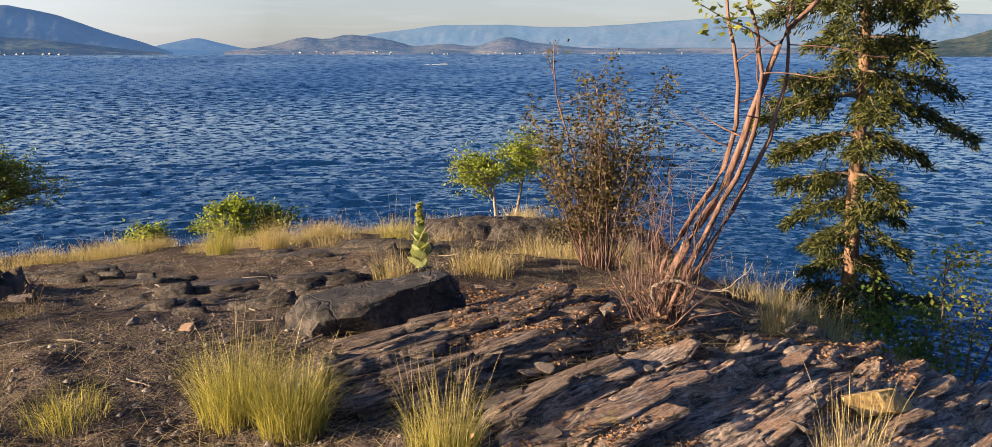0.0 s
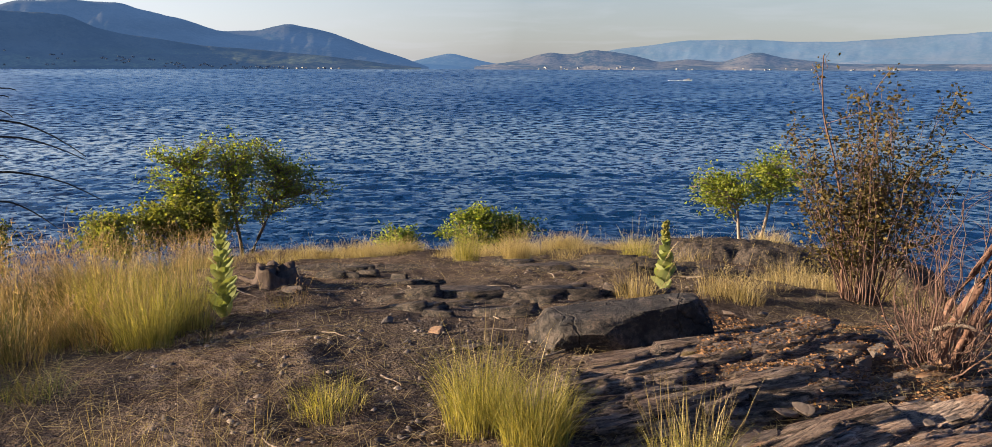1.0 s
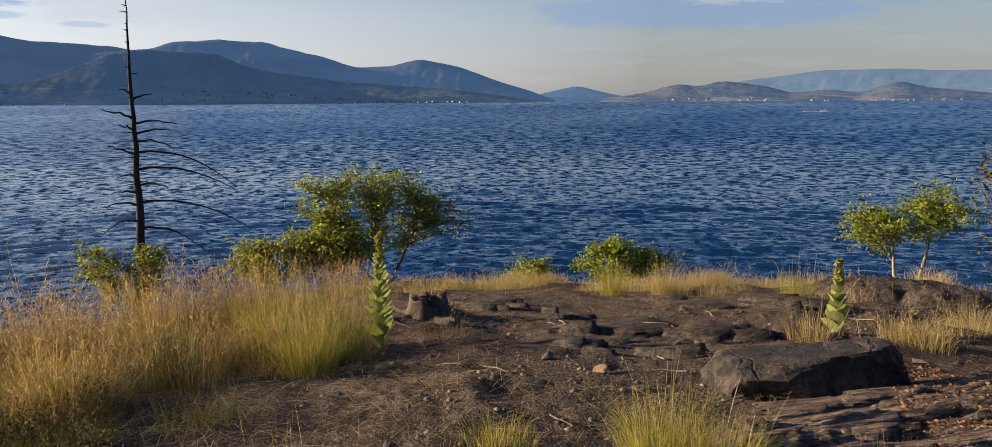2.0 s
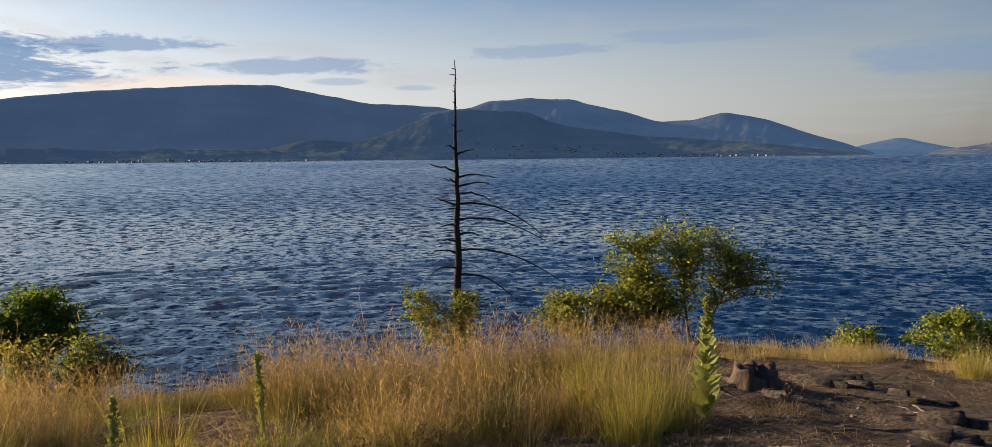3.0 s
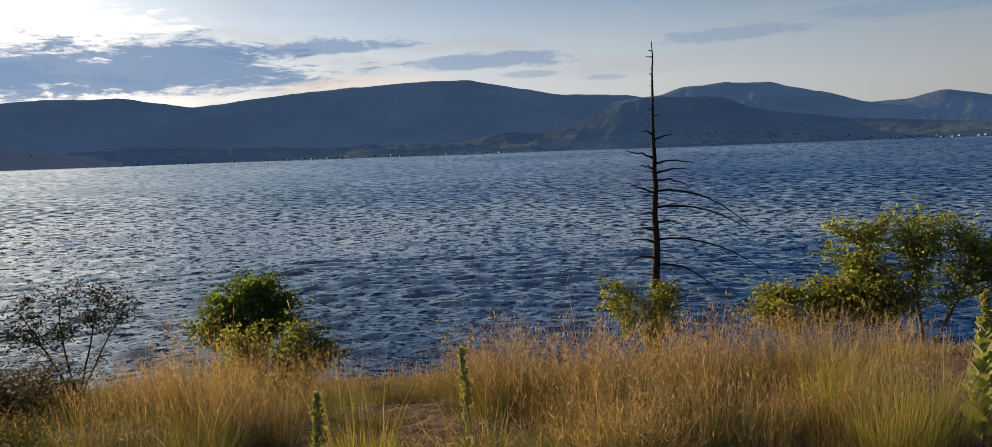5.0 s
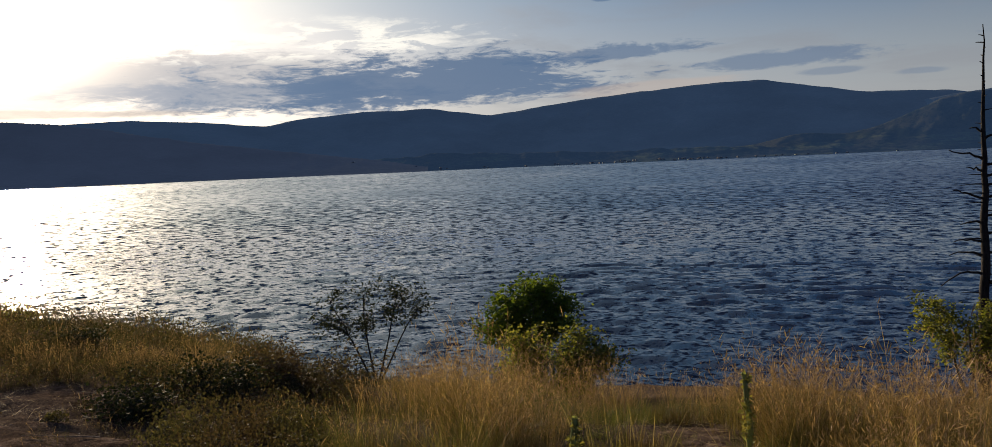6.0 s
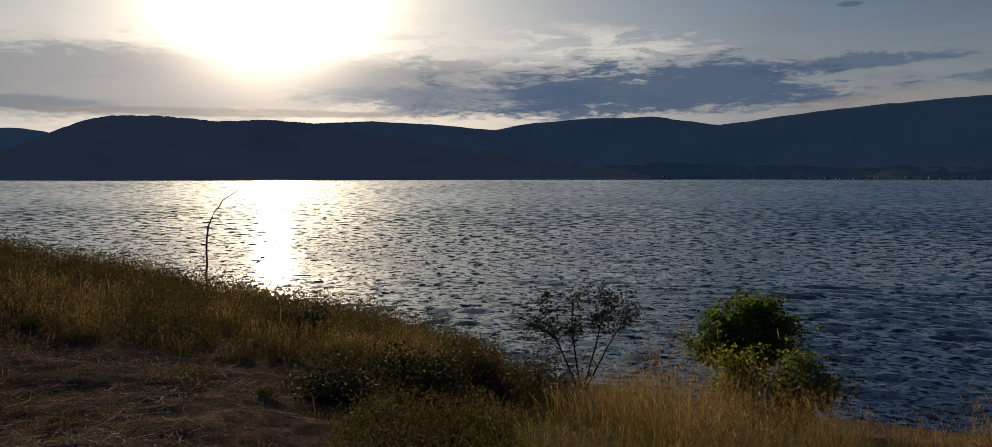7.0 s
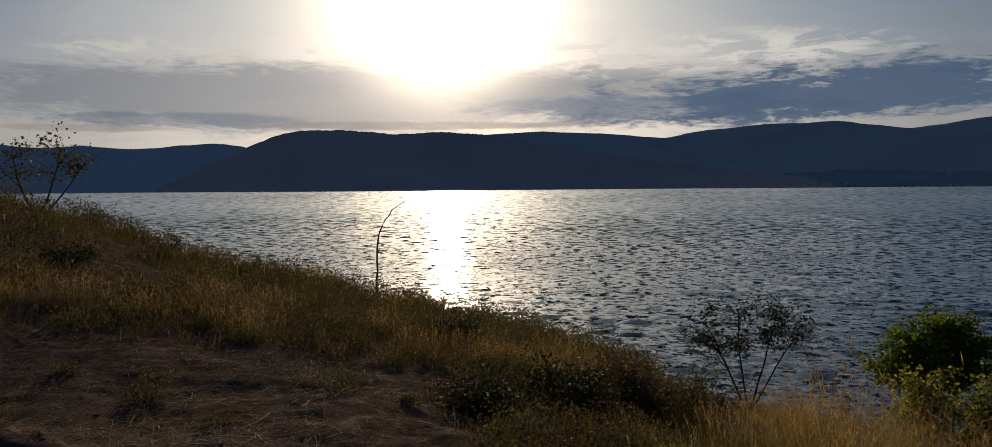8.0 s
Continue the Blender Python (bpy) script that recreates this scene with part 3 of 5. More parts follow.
# ---------------------------------------------------------------- far shores
def ridge(name, crest, near, far, mat, seed, label, rough=0.05, trees=0.0):
    """A range of hills: crest is (azimuth, elevation in degrees) from end to end; near and far are the shore's and the crest's distance."""
    c = np.array(sorted(crest))
    a = np.arange(c[0, 0], c[-1, 0] + 0.01, 0.12)
    e = np.interp(a, c[:, 0], c[:, 1])
    k = np.ones(7) / 7
    e = np.convolve(np.pad(e, 3, mode="edge"), k, "valid")
    e = np.maximum(e * (1 + rough * 0.35 * fbm(a * 0.9, a * 0, seed, 5)), 0.0)
    e = e + trees * (vnoise(a * 3.7, a * 0, seed + 2) + vnoise(a * 8.3, a * 0, seed + 4))
    top = np.tan(np.radians(np.maximum(e, 0))) * far + 1.6 - WATER_Z
    u = np.concatenate([np.linspace(0, 1, 26), [1.12, 1.4]])
    shape = np.concatenate([np.linspace(0, 1, 26) ** 1.25, [0.8, 0.0]])
    U, B = np.meshgrid(u, a, indexing="ij")
    rr = near + (far - near) * U
    spur = fbm(B * 0.8 + U * 0.5, U * 2.2 + B * 0.1, seed + 7, 5, 0.55)
    h = top[None, :] * shape[:, None]
    h = h * (1 + 0.12 * spur * (np.clip(U * (1 - U), 0, 1) * 3.2))
    h = np.minimum(h, top[None, :] * np.minimum(U + 0.02, 1.0) ** 0.8)
    z = WATER_Z - 1.5 + h
    b = np.radians(B)
    z = np.where(U < 0.03, WATER_Z + 0.5, z)
    z[0] = WATER_Z - 3
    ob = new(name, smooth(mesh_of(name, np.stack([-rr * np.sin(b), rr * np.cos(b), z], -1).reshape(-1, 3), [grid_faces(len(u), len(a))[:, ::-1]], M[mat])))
    return tagged(ob, label, "hills", kind="structure")


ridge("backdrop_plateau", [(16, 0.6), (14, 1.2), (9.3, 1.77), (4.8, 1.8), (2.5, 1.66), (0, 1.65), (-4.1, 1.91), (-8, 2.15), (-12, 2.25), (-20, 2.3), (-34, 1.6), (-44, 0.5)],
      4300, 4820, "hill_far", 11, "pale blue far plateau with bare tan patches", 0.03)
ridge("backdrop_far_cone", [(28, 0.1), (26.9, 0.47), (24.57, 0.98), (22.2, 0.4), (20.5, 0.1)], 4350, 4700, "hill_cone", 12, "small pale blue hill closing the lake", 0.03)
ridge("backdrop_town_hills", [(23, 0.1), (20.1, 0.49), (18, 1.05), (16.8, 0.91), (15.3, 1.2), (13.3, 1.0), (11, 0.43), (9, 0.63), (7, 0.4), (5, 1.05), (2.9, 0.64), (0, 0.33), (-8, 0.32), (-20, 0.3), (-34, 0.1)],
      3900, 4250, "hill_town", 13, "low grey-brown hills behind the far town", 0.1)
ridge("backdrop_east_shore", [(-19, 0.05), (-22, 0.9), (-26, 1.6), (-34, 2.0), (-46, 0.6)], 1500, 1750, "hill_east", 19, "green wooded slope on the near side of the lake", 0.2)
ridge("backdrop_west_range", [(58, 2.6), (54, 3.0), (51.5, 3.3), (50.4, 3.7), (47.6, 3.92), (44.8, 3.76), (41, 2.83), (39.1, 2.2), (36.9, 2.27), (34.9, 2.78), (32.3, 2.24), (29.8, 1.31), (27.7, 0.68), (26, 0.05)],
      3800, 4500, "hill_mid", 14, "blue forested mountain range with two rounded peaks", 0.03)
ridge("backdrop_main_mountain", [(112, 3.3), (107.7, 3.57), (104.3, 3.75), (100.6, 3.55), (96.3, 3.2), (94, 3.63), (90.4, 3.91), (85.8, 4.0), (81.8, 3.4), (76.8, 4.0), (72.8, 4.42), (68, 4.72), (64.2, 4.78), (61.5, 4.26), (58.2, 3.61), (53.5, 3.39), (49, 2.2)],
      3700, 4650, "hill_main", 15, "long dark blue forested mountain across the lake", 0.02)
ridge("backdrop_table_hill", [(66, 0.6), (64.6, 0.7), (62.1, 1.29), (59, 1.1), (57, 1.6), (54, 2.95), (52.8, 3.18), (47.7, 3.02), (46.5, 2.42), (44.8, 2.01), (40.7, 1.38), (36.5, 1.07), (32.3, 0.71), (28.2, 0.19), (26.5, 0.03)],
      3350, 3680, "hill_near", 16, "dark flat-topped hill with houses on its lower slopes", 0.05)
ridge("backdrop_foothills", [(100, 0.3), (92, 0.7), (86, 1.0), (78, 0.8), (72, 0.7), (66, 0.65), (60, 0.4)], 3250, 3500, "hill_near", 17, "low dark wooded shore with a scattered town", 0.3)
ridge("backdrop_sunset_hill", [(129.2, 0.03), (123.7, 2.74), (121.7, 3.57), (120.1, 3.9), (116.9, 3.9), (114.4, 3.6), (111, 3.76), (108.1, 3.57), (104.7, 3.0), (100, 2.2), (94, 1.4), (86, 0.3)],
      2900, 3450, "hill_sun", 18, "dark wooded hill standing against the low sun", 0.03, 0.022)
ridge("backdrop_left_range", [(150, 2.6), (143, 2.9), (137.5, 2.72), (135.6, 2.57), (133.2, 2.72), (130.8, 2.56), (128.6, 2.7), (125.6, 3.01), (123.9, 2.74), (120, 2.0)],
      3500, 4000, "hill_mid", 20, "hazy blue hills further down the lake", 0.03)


# ---------------------------------------------------------------- plants
def blade_arrays(base, az, height, lean, width, profile, droop=0.0):
    """Curved grass blades or stalks. All arguments but profile are arrays of one value a blade."""
    n, k = len(base), len(profile)
    t = np.linspace(0, 1, k)[None, :]
    out = lean[:, None] * (t ** 1.6) * height[:, None]
    up = height[:, None] * t * (1 - 0.32 * np.minimum(lean, 1.2)[:, None] * t) - droop * height[:, None] * t ** 3
    ca, sa = np.cos(az)[:, None], np.sin(az)[:, None]
    cx, cy, cz = base[:, 0:1] + out * ca, base[:, 1:2] + out * sa, base[:, 2:3] + up
    w = width[:, None] * np.asarray(profile)[None, :] * 0.5
    tw = (az * 7.3)[:, None] + t * 0.6
    wx, wy = np.cos(tw) * w, np.sin(tw) * w
    v = np.stack([np.stack([cx - wx, cy - wy, cz], -1), np.stack([cx + wx, cy + wy, cz], -1)], 2).reshape(n, 2 * k, 3)
    q = np.array([[2 * i, 2 * i + 1, 2 * i + 3, 2 * i + 2] for i in range(k - 1)])
    f = (np.arange(n)[:, None, None] * 2 * k + q[None]).reshape(-1, 4)
    return v.reshape(-1, 3), f


def joined(pieces):
    vs, fs, off = [], [], 0
    for v, f in pieces:
        vs.append(v)
        fs.append(f + off)
        off += len(v)
    return np.concatenate(vs), np.concatenate(fs)


LEAF_BLADE = (1.0, 0.9, 0.55, 0.05)
FAR_BLADE = (1.0, 0.75, 0.05)
SEED_STALK = (0.6, 0.45, 0.4, 1.1, 0.25)


def panicle_arrays(rng, stalks, k, plumes):
    """Feathery seed heads: short awns standing off the upper third of stalks that blade_arrays made, k pairs of points a stalk."""
    v = stalks.reshape(-1, k, 2, 3).mean(2)
    n = len(v)
    t = 0.62 + 0.38 * rng.rand(n, plumes)
    lo, mid, top = v[:, -3][:, None], v[:, -2][:, None], v[:, -1][:, None]
    u = ((t - 0.5) * 4.0)[..., None]
    at = np.where(u < 1, lo + (mid - lo) * u, mid + (top - mid) * (u - 1)).reshape(-1, 3)
    size = np.repeat(np.linalg.norm(v[:, -1] - v[:, 0], axis=1), plumes)[:, None]
    d = rng.randn(n * plumes, 3) * np.array([0.5, 0.5, 0.35]) + np.array([0.25, -0.1, 0.75])
    d /= np.linalg.norm(d, axis=1)[:, None]
    w = np.cross(d, rng.randn(n * plumes, 3))
    w /= np.linalg.norm(w, axis=1)[:, None]
    tip = at + d * size * (0.05 + 0.07 * rng.rand(n * plumes, 1))
    w = w * (0.0012 + 0.0022 * size)
    q = np.stack([at, (at + tip) / 2 + w, tip, (at + tip) / 2 - w], 1).reshape(-1, 3)
    return q, np.arange(n * plumes)[:, None] * 4 + np.array([[0, 1, 2, 3]])


def tuft(rng, centre, n, radius, height, lean=0.35, width=0.004, stalks=0.1, stalk_height=1.35, profile=LEAF_BLADE, plumes=4):
    """Arrays of the blades of one bunch of grass, and of its seed stalks with their heads."""
    wind = rng.randn() * 0.12

    def one(k, hmul, wmul, prof, ln):
        d = rng.rand(k) ** 0.7 * radius
        a = rng.rand(k) * 2 * np.pi
        b = np.stack([centre[0] + d * np.cos(a), centre[1] + d * np.sin(a), np.full(k, centre[2] - 0.02)], -1)
        az = a + rng.randn(k) * 0.8 + wind
        return blade_arrays(b, az, height * hmul * (0.45 + 0.65 * rng.rand(k)), ln * (0.15 + 1.3 * rng.rand(k) ** 1.4), width * wmul * (0.7 + 0.6 * rng.rand(k)), prof, 0.04)
    leaves = one(n, 1.0, 1.0, profile, lean)
    k = int(n * stalks)
    if not k:
        return leaves, None
    stem = one(k, stalk_height, 0.8, SEED_STALK, lean * 0.6)
    return leaves, joined([stem, panicle_arrays(rng, stem[0], len(SEED_STALK), plumes)]) if plumes else stem


def grass_clump(az, r, n, radius, height, leaf, label, seed, lean=0.4, stalks=0.1, stalk_height=1.4, width=0.004):
    x, y, z = place(az, r)
    ob = thing("grass_clump", label, "grass", x, y, z, group="bunchgrass clumps")
    rng = rng_of(seed)
    a, b = tuft(rng, (0, 0, 0), n, radius, height, lean, width, stalks, stalk_height, LEAF_BLADE, 0)
    tagged(part("leaf_tuft", mesh_of("leaf_tuft", a[0], [a[1]], M[leaf]), ob), kind="stuff")
    if b:
        tagged(part("seed_spray", mesh_of("seed_spray", b[0], [b[1]], M["straw"]), ob), "straw-coloured seed stalks", kind="stuff")
    return ob


def grass_stretch(name, label, regions, seed, leaf, bare=0.28, stalk="straw", tussock=0.0):
    """Grass over stretches of land, each (az0, az1, r0, r1, bunches, blades, height, width, lean, stalks)."""
    rng = rng_of(seed)
    green, straw = [], []
    for az0, az1, r0, r1, count, blades, height, width, lean, stalks in regions:
        for _ in range(count):
            a = az0 + (az1 - az0) * rng.rand()
            r = math.sqrt(r0 * r0 + (r1 * r1 - r0 * r0) * rng.rand())
            x, y, z = place(a, r)
            big = 1.0
            if tussock and rng.rand() < 0.8:
                # most blades grow in tussocks, each with a height of its own
                i, j = math.floor(x / tussock), math.floor(y / tussock)
                u, w, q = (float(lattice(np.array(i), np.array(j), seed + k)) for k in (1, 2, 3))
                x, y = (i + 0.15 + 0.7 * u) * tussock + 0.12 * rng.randn(), (j + 0.15 + 0.7 * w) * tussock + 0.12 * rng.randn()
                z, big = float(ground_z(x, y)), 0.55 + 0.8 * q
            keep = 0.5 + 0.5 * float(fbm(x * 0.8, y * 0.8, seed, 2))
            if keep < bare or z < WATER_Z + 0.15:
                continue
            h = big * height * (0.38 + 0.85 * min(keep, 1.0) * (0.7 + 0.3 * rng.rand()) + 0.2 * rng.rand())
            p, s = tuft(rng, (x, y, z), int(blades * (0.6 + 0.8 * rng.rand())), 0.05 + 0.09 * rng.rand() + 0.01 * r, h, lean, width, stalks, 1.45, FAR_BLADE if r > 8.5 else LEAF_BLADE)
            green.append(p)
            if s:
                straw.append(s)
    ob = new(name, mesh_of(name, *[(v, [f], M[leaf]) for v, f in [joined(green)]][0]))
    tagged(ob, label, "grass", kind="stuff")
    if straw:
        v, f = joined(straw)
        tagged(part("seed_spray", mesh_of("seed_spray", v, [f], M[stalk]), ob), kind="stuff")
    return ob


def tube_arrays(points, radii, sides=6):
    p = np.asarray(points, float)
    k = len(p)
    d = np.gradient(p, axis=0)
    d /= np.linalg.norm(d, axis=1)[:, None] + 1e-9
    ref = np.where(np.abs(d[:, 2:3]) < 0.9, np.array([[0, 0, 1.0]]), np.array([[1.0, 0, 0]]))
    u = np.cross(d, ref)
    u /= np.linalg.norm(u, axis=1)[:, None] + 1e-9
    w = np.cross(d, u)
    a = np.arange(sides) * 2 * np.pi / sides
    v = p[:, None] + np.asarray(radii)[:, None, None] * (np.cos(a)[None, :, None] * u[:, None] + np.sin(a)[None, :, None] * w[:, None])
    return v.reshape(-1, 3), grid_faces(k, sides, True)


def limb(rng, start, direction, length, r0, r1, bend=0.25, lift=0.0, k=7):
    """A wavering line of points from start."""
    d = np.asarray(direction, float)
    d = d / np.linalg.norm(d)
    p = [np.asarray(start, float)]
    for _ in range(k - 1):
        d = d + rng.randn(3) * bend * 0.35 + np.array([0, 0, lift])
        d /= np.linalg.norm(d)
        p.append(p[-1] + d * length / (k - 1))
    return np.array(p), np.linspace(r0, r1, k)


def leaf_arrays(rng, at, size, flat=0.5):
    """Small folded leaves, one at each place."""
    n = len(at)
    d = rng.randn(n, 3)
    d[:, 2] = d[:, 2] * flat - 0.15
    d /= np.linalg.norm(d, axis=1)[:, None]
    s = np.cross(d, rng.randn(n, 3))
    s /= np.linalg.norm(s, axis=1)[:, None]
    nn = np.cross(d, s)
    L = (size * (0.6 + 0.8 * rng.rand(n)))[:, None]
    w = L * 0.3
    v = np.stack([at, at + d * L * 0.5 + s * w + nn * w * 0.35, at + d * L, at + d * L * 0.5 - s * w + nn * w * 0.35], 1)
    f = np.arange(n)[:, None] * 4
    return v.reshape(-1, 3), np.concatenate([f + np.array([[0, 1, 2]]), f + np.array([[0, 2, 3]])])


def broadleaf(name, label, category, az, r, seed, stems, blobs, leaf, bark="bark", size=0.06, per=70, tight=0.14, r0=0.04, twigs=3):
    """A small tree or shrub. stems: (x0, x1, y1, z1) lines from the foot; blobs: (x, y, z, rx, ry, rz, sprays) where the crown fills;
    x to the right and y away as seen from the bluff, z above the lake's zero line."""
    x, y, z = place(az, r)
    ob = thing(name, label, category, x, y, z - 0.06, az)
    rng = rng_of(seed)
    wood, line = [], []
    for x0, x1, y1, z1 in stems:
        h = z1 - z
        p, rad = limb(rng, (x0, 0, 0), (x1 - x0, y1, h), math.hypot(h, x1 - x0), r0, r0 * 0.3, 0.16, 0.01, 9)
        p = p + np.linspace(0, 1, 9)[:, None] ** 2 * (np.array([x1, y1, h]) - p[-1])
        wood.append(tube_arrays(p, rad, 7))
        line.append(p)
    trunk = np.concatenate(line)
    at, spray = [], []
    for bx, by, bz, rx, ry, rz, count in blobs:
        g = rng.randn(count, 3)
        g = g / np.linalg.norm(g, axis=1)[:, None] * (0.35 + 0.65 * rng.rand(count, 1) ** 0.5)
        at.append(np.array([bx, by, bz - z]) + g * np.array([rx, ry, rz]))
    for tip in np.concatenate(at):
        lower = trunk[trunk[:, 2] < max(tip[2] - 0.05, 0.15)]
        lower = lower if len(lower) else trunk[:3]
        foot = lower[np.argmin(np.linalg.norm(lower - tip, axis=1) + 0.3 * rng.rand(len(lower)))]
        u = np.linspace(0, 1, 6)[:, None]
        sag = np.array([[0, 0, 1.0]]) * (u * (1 - u)) * 0.35 * np.linalg.norm(tip - foot)
        q = foot + (tip - foot) * u + sag + rng.randn(6, 3) * 0.02
        q[0] = foot
        wood.append(tube_arrays(q, np.linspace(r0 * 0.32, r0 * 0.09, 6), 4))
        mids = [q[3:]]
        for _ in range(twigs):
            d = rng.randn(3) * np.array([1, 1, 0.6]) + np.array([0, 0, 0.35])
            t, rt = limb(rng, q[rng.randint(2, 6)], d, tight * 2.2 * (0.5 + rng.rand()), r0 * 0.09, r0 * 0.04, 0.5, 0.0, 4)
            wood.append(tube_arrays(t, rt, 3))
            mids.append(t[1:])
        m = np.concatenate(mids)
        k = int(per * (0.5 + rng.rand()))
        if k:
            spray.append(m[rng.randint(len(m), size=k)] + rng.randn(k, 3) * tight * np.array([0.6, 0.6, 0.4]))
    v, f = joined(wood)
    part("trunk", mesh_of("trunk", v, [f], M[bark]), ob)
    v, f = leaf_arrays(rng, np.concatenate(spray), size)
    part("crown", mesh_of("crown", v, [f], M[leaf]), ob)
    return ob


# ---------------------------------------------------------------- rock
def outcrop(label, cx, cy, rx, ry, rot, height, seed, cell=0.012, strike=38.0, sharp=1.0, mat="rock"):
    """Bedrock breaking through the earth: a low mound split into thin leaning beds."""
    nx, ny = int(2 * rx / cell) + 1, int(2 * ry / cell) + 1
    gx, gy = np.meshgrid(np.linspace(-rx, rx, nx), np.linspace(-ry, ry, ny))
    c, s = math.cos(radians(rot)), math.sin(radians(rot))
    wx, wy = cx + gx * c - gy * s, cy + gx * s + gy * c
    d = np.hypot(gx / rx, gy / ry) + 0.22 * fbm(wx * 1.3, wy * 1.3, seed, 4)
    body = 1 - ease(d, 0.55, 0.92)
    a = radians(strike)
    across = -wx * math.sin(a) + wy * math.cos(a) + 0.05 * fbm(wx * 1.2, wy * 1.2, seed + 3, 3)
    along = wx * math.cos(a) + wy * math.sin(a)
    lift = height * (0.75 + 0.45 * fbm(wx * 0.7, wy * 0.7, seed + 5, 2))

    def saw(w, sd, broken):
        k = across / w + 0.35 * vnoise(along * broken * 0.6, across * 1.2, sd)
        u = k - np.floor(k)
        amp = 0.35 + 0.65 * lattice(np.floor(k), np.floor(along * broken * 0.8 + 0.5 * vnoise(across * 3, along, sd) + 0.5 * lattice(np.floor(k), np.floor(k * 0) + 3, sd)), sd)
        return np.minimum(u / 0.16, (1 - u) / 0.84) * amp
    beds = sharp * (0.085 * saw(0.42, seed + 11, 0.9) + 0.05 * saw(0.15, seed + 12, 2.2) + 0.026 * saw(0.062, seed + 13, 2.5))
    z = base_z(wx, wy) - 0.12 + body * (lift + 0.11 + beds) + 0.009 * fbm(wx * 16, wy * 16, seed + 8, 3) * body
    v = np.stack([wx, wy, z], -1).reshape(-1, 3)
    faces = grid_faces(ny, nx)
    ob = thing("rock_outcrop", label, "rock", 0, 0, 0)
    bed = np.floor(across / 0.42 + 0.35 * vnoise(along * 0.54, across * 1.2, seed + 11)).ravel()[faces[:, 0]]
    for k in np.unique(bed):
        mine = faces[bed == k]
        used, back = np.unique(mine, return_inverse=True)
        part("bed", mesh_of("bed", v[used], [back.reshape(-1, 4)], M[mat]), ob)
    return ob


def rough_stone(name, seed, size, mat, cuts=9, wobble=0.05):
    """An angular stone: a ball cut flat by random planes, its edges worn."""
    rng = rng_of(seed)
    bm = bmesh.new()
    bmesh.ops.create_icosphere(bm, subdivisions=3, radius=1.0)
    planes = [(lambda g: g / np.linalg.norm(g))(rng.randn(3) * np.array([1, 1, 0.9])) for _ in range(cuts)]
    depth = 0.34 + 0.3 * rng.rand(cuts)
    for v in bm.verts:
        p = np.array(v.co)
        for n, h in zip(planes, depth):
            over = p @ n - h
            if over > 0:
                p = p - n * over
        p = p * (1 + wobble * noise.noise(Vector(p * 3.0 + seed)))
        v.co = Vector(p * np.array(size))
    return from_bm(name, bm, M[mat])


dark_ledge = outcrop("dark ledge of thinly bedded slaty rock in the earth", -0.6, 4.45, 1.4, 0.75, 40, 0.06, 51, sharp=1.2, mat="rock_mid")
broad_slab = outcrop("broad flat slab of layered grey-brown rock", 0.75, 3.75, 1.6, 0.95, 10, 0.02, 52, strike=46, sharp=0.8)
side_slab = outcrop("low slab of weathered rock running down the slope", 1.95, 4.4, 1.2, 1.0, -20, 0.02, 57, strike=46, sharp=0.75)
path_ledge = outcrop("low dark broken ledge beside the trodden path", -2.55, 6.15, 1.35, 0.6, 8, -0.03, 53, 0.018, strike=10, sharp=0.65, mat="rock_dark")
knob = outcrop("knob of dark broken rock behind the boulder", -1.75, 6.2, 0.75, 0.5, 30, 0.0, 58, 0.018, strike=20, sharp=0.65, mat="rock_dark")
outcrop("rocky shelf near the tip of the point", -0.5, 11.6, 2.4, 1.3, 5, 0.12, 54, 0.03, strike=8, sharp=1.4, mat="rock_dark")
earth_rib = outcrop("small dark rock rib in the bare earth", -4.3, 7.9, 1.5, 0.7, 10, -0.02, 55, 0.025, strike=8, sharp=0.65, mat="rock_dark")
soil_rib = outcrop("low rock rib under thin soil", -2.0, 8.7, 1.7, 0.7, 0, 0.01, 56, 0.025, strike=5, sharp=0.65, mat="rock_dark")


def plate_mesh(seed, mat):
    """A thin splinter of split rock: a long skewed outline with sharp corners and a stepped upper edge."""
    rng = rng_of(seed)
    ring = np.array([(-0.5, -0.13), (0.1, -0.16), (0.48, -0.1), (0.5, 0.05), (0.2, 0.15), (-0.4, 0.11)]) + rng.randn(6, 2) * np.array([0.07, 0.025])
    k = len(ring)
    rows = []
    for z, s in ((-0.5, 1.0), (0.1, 1.0), (0.14, 0.93), (0.5, 0.9)):
        rows.append(np.concatenate([ring * s, np.full((k, 1), z) + 0.05 * rng.randn(k, 1) * (z > 0.2)], 1))
    v = np.concatenate(rows + [np.array([[0, 0, 0.5]])])
    top = np.stack([3 * k + np.arange(k), 3 * k + (np.arange(k) + 1) % k, np.full(k, 4 * k)], -1)
    return mesh_of("slate_plate", v, [grid_faces(4, k, True), top], M[mat])


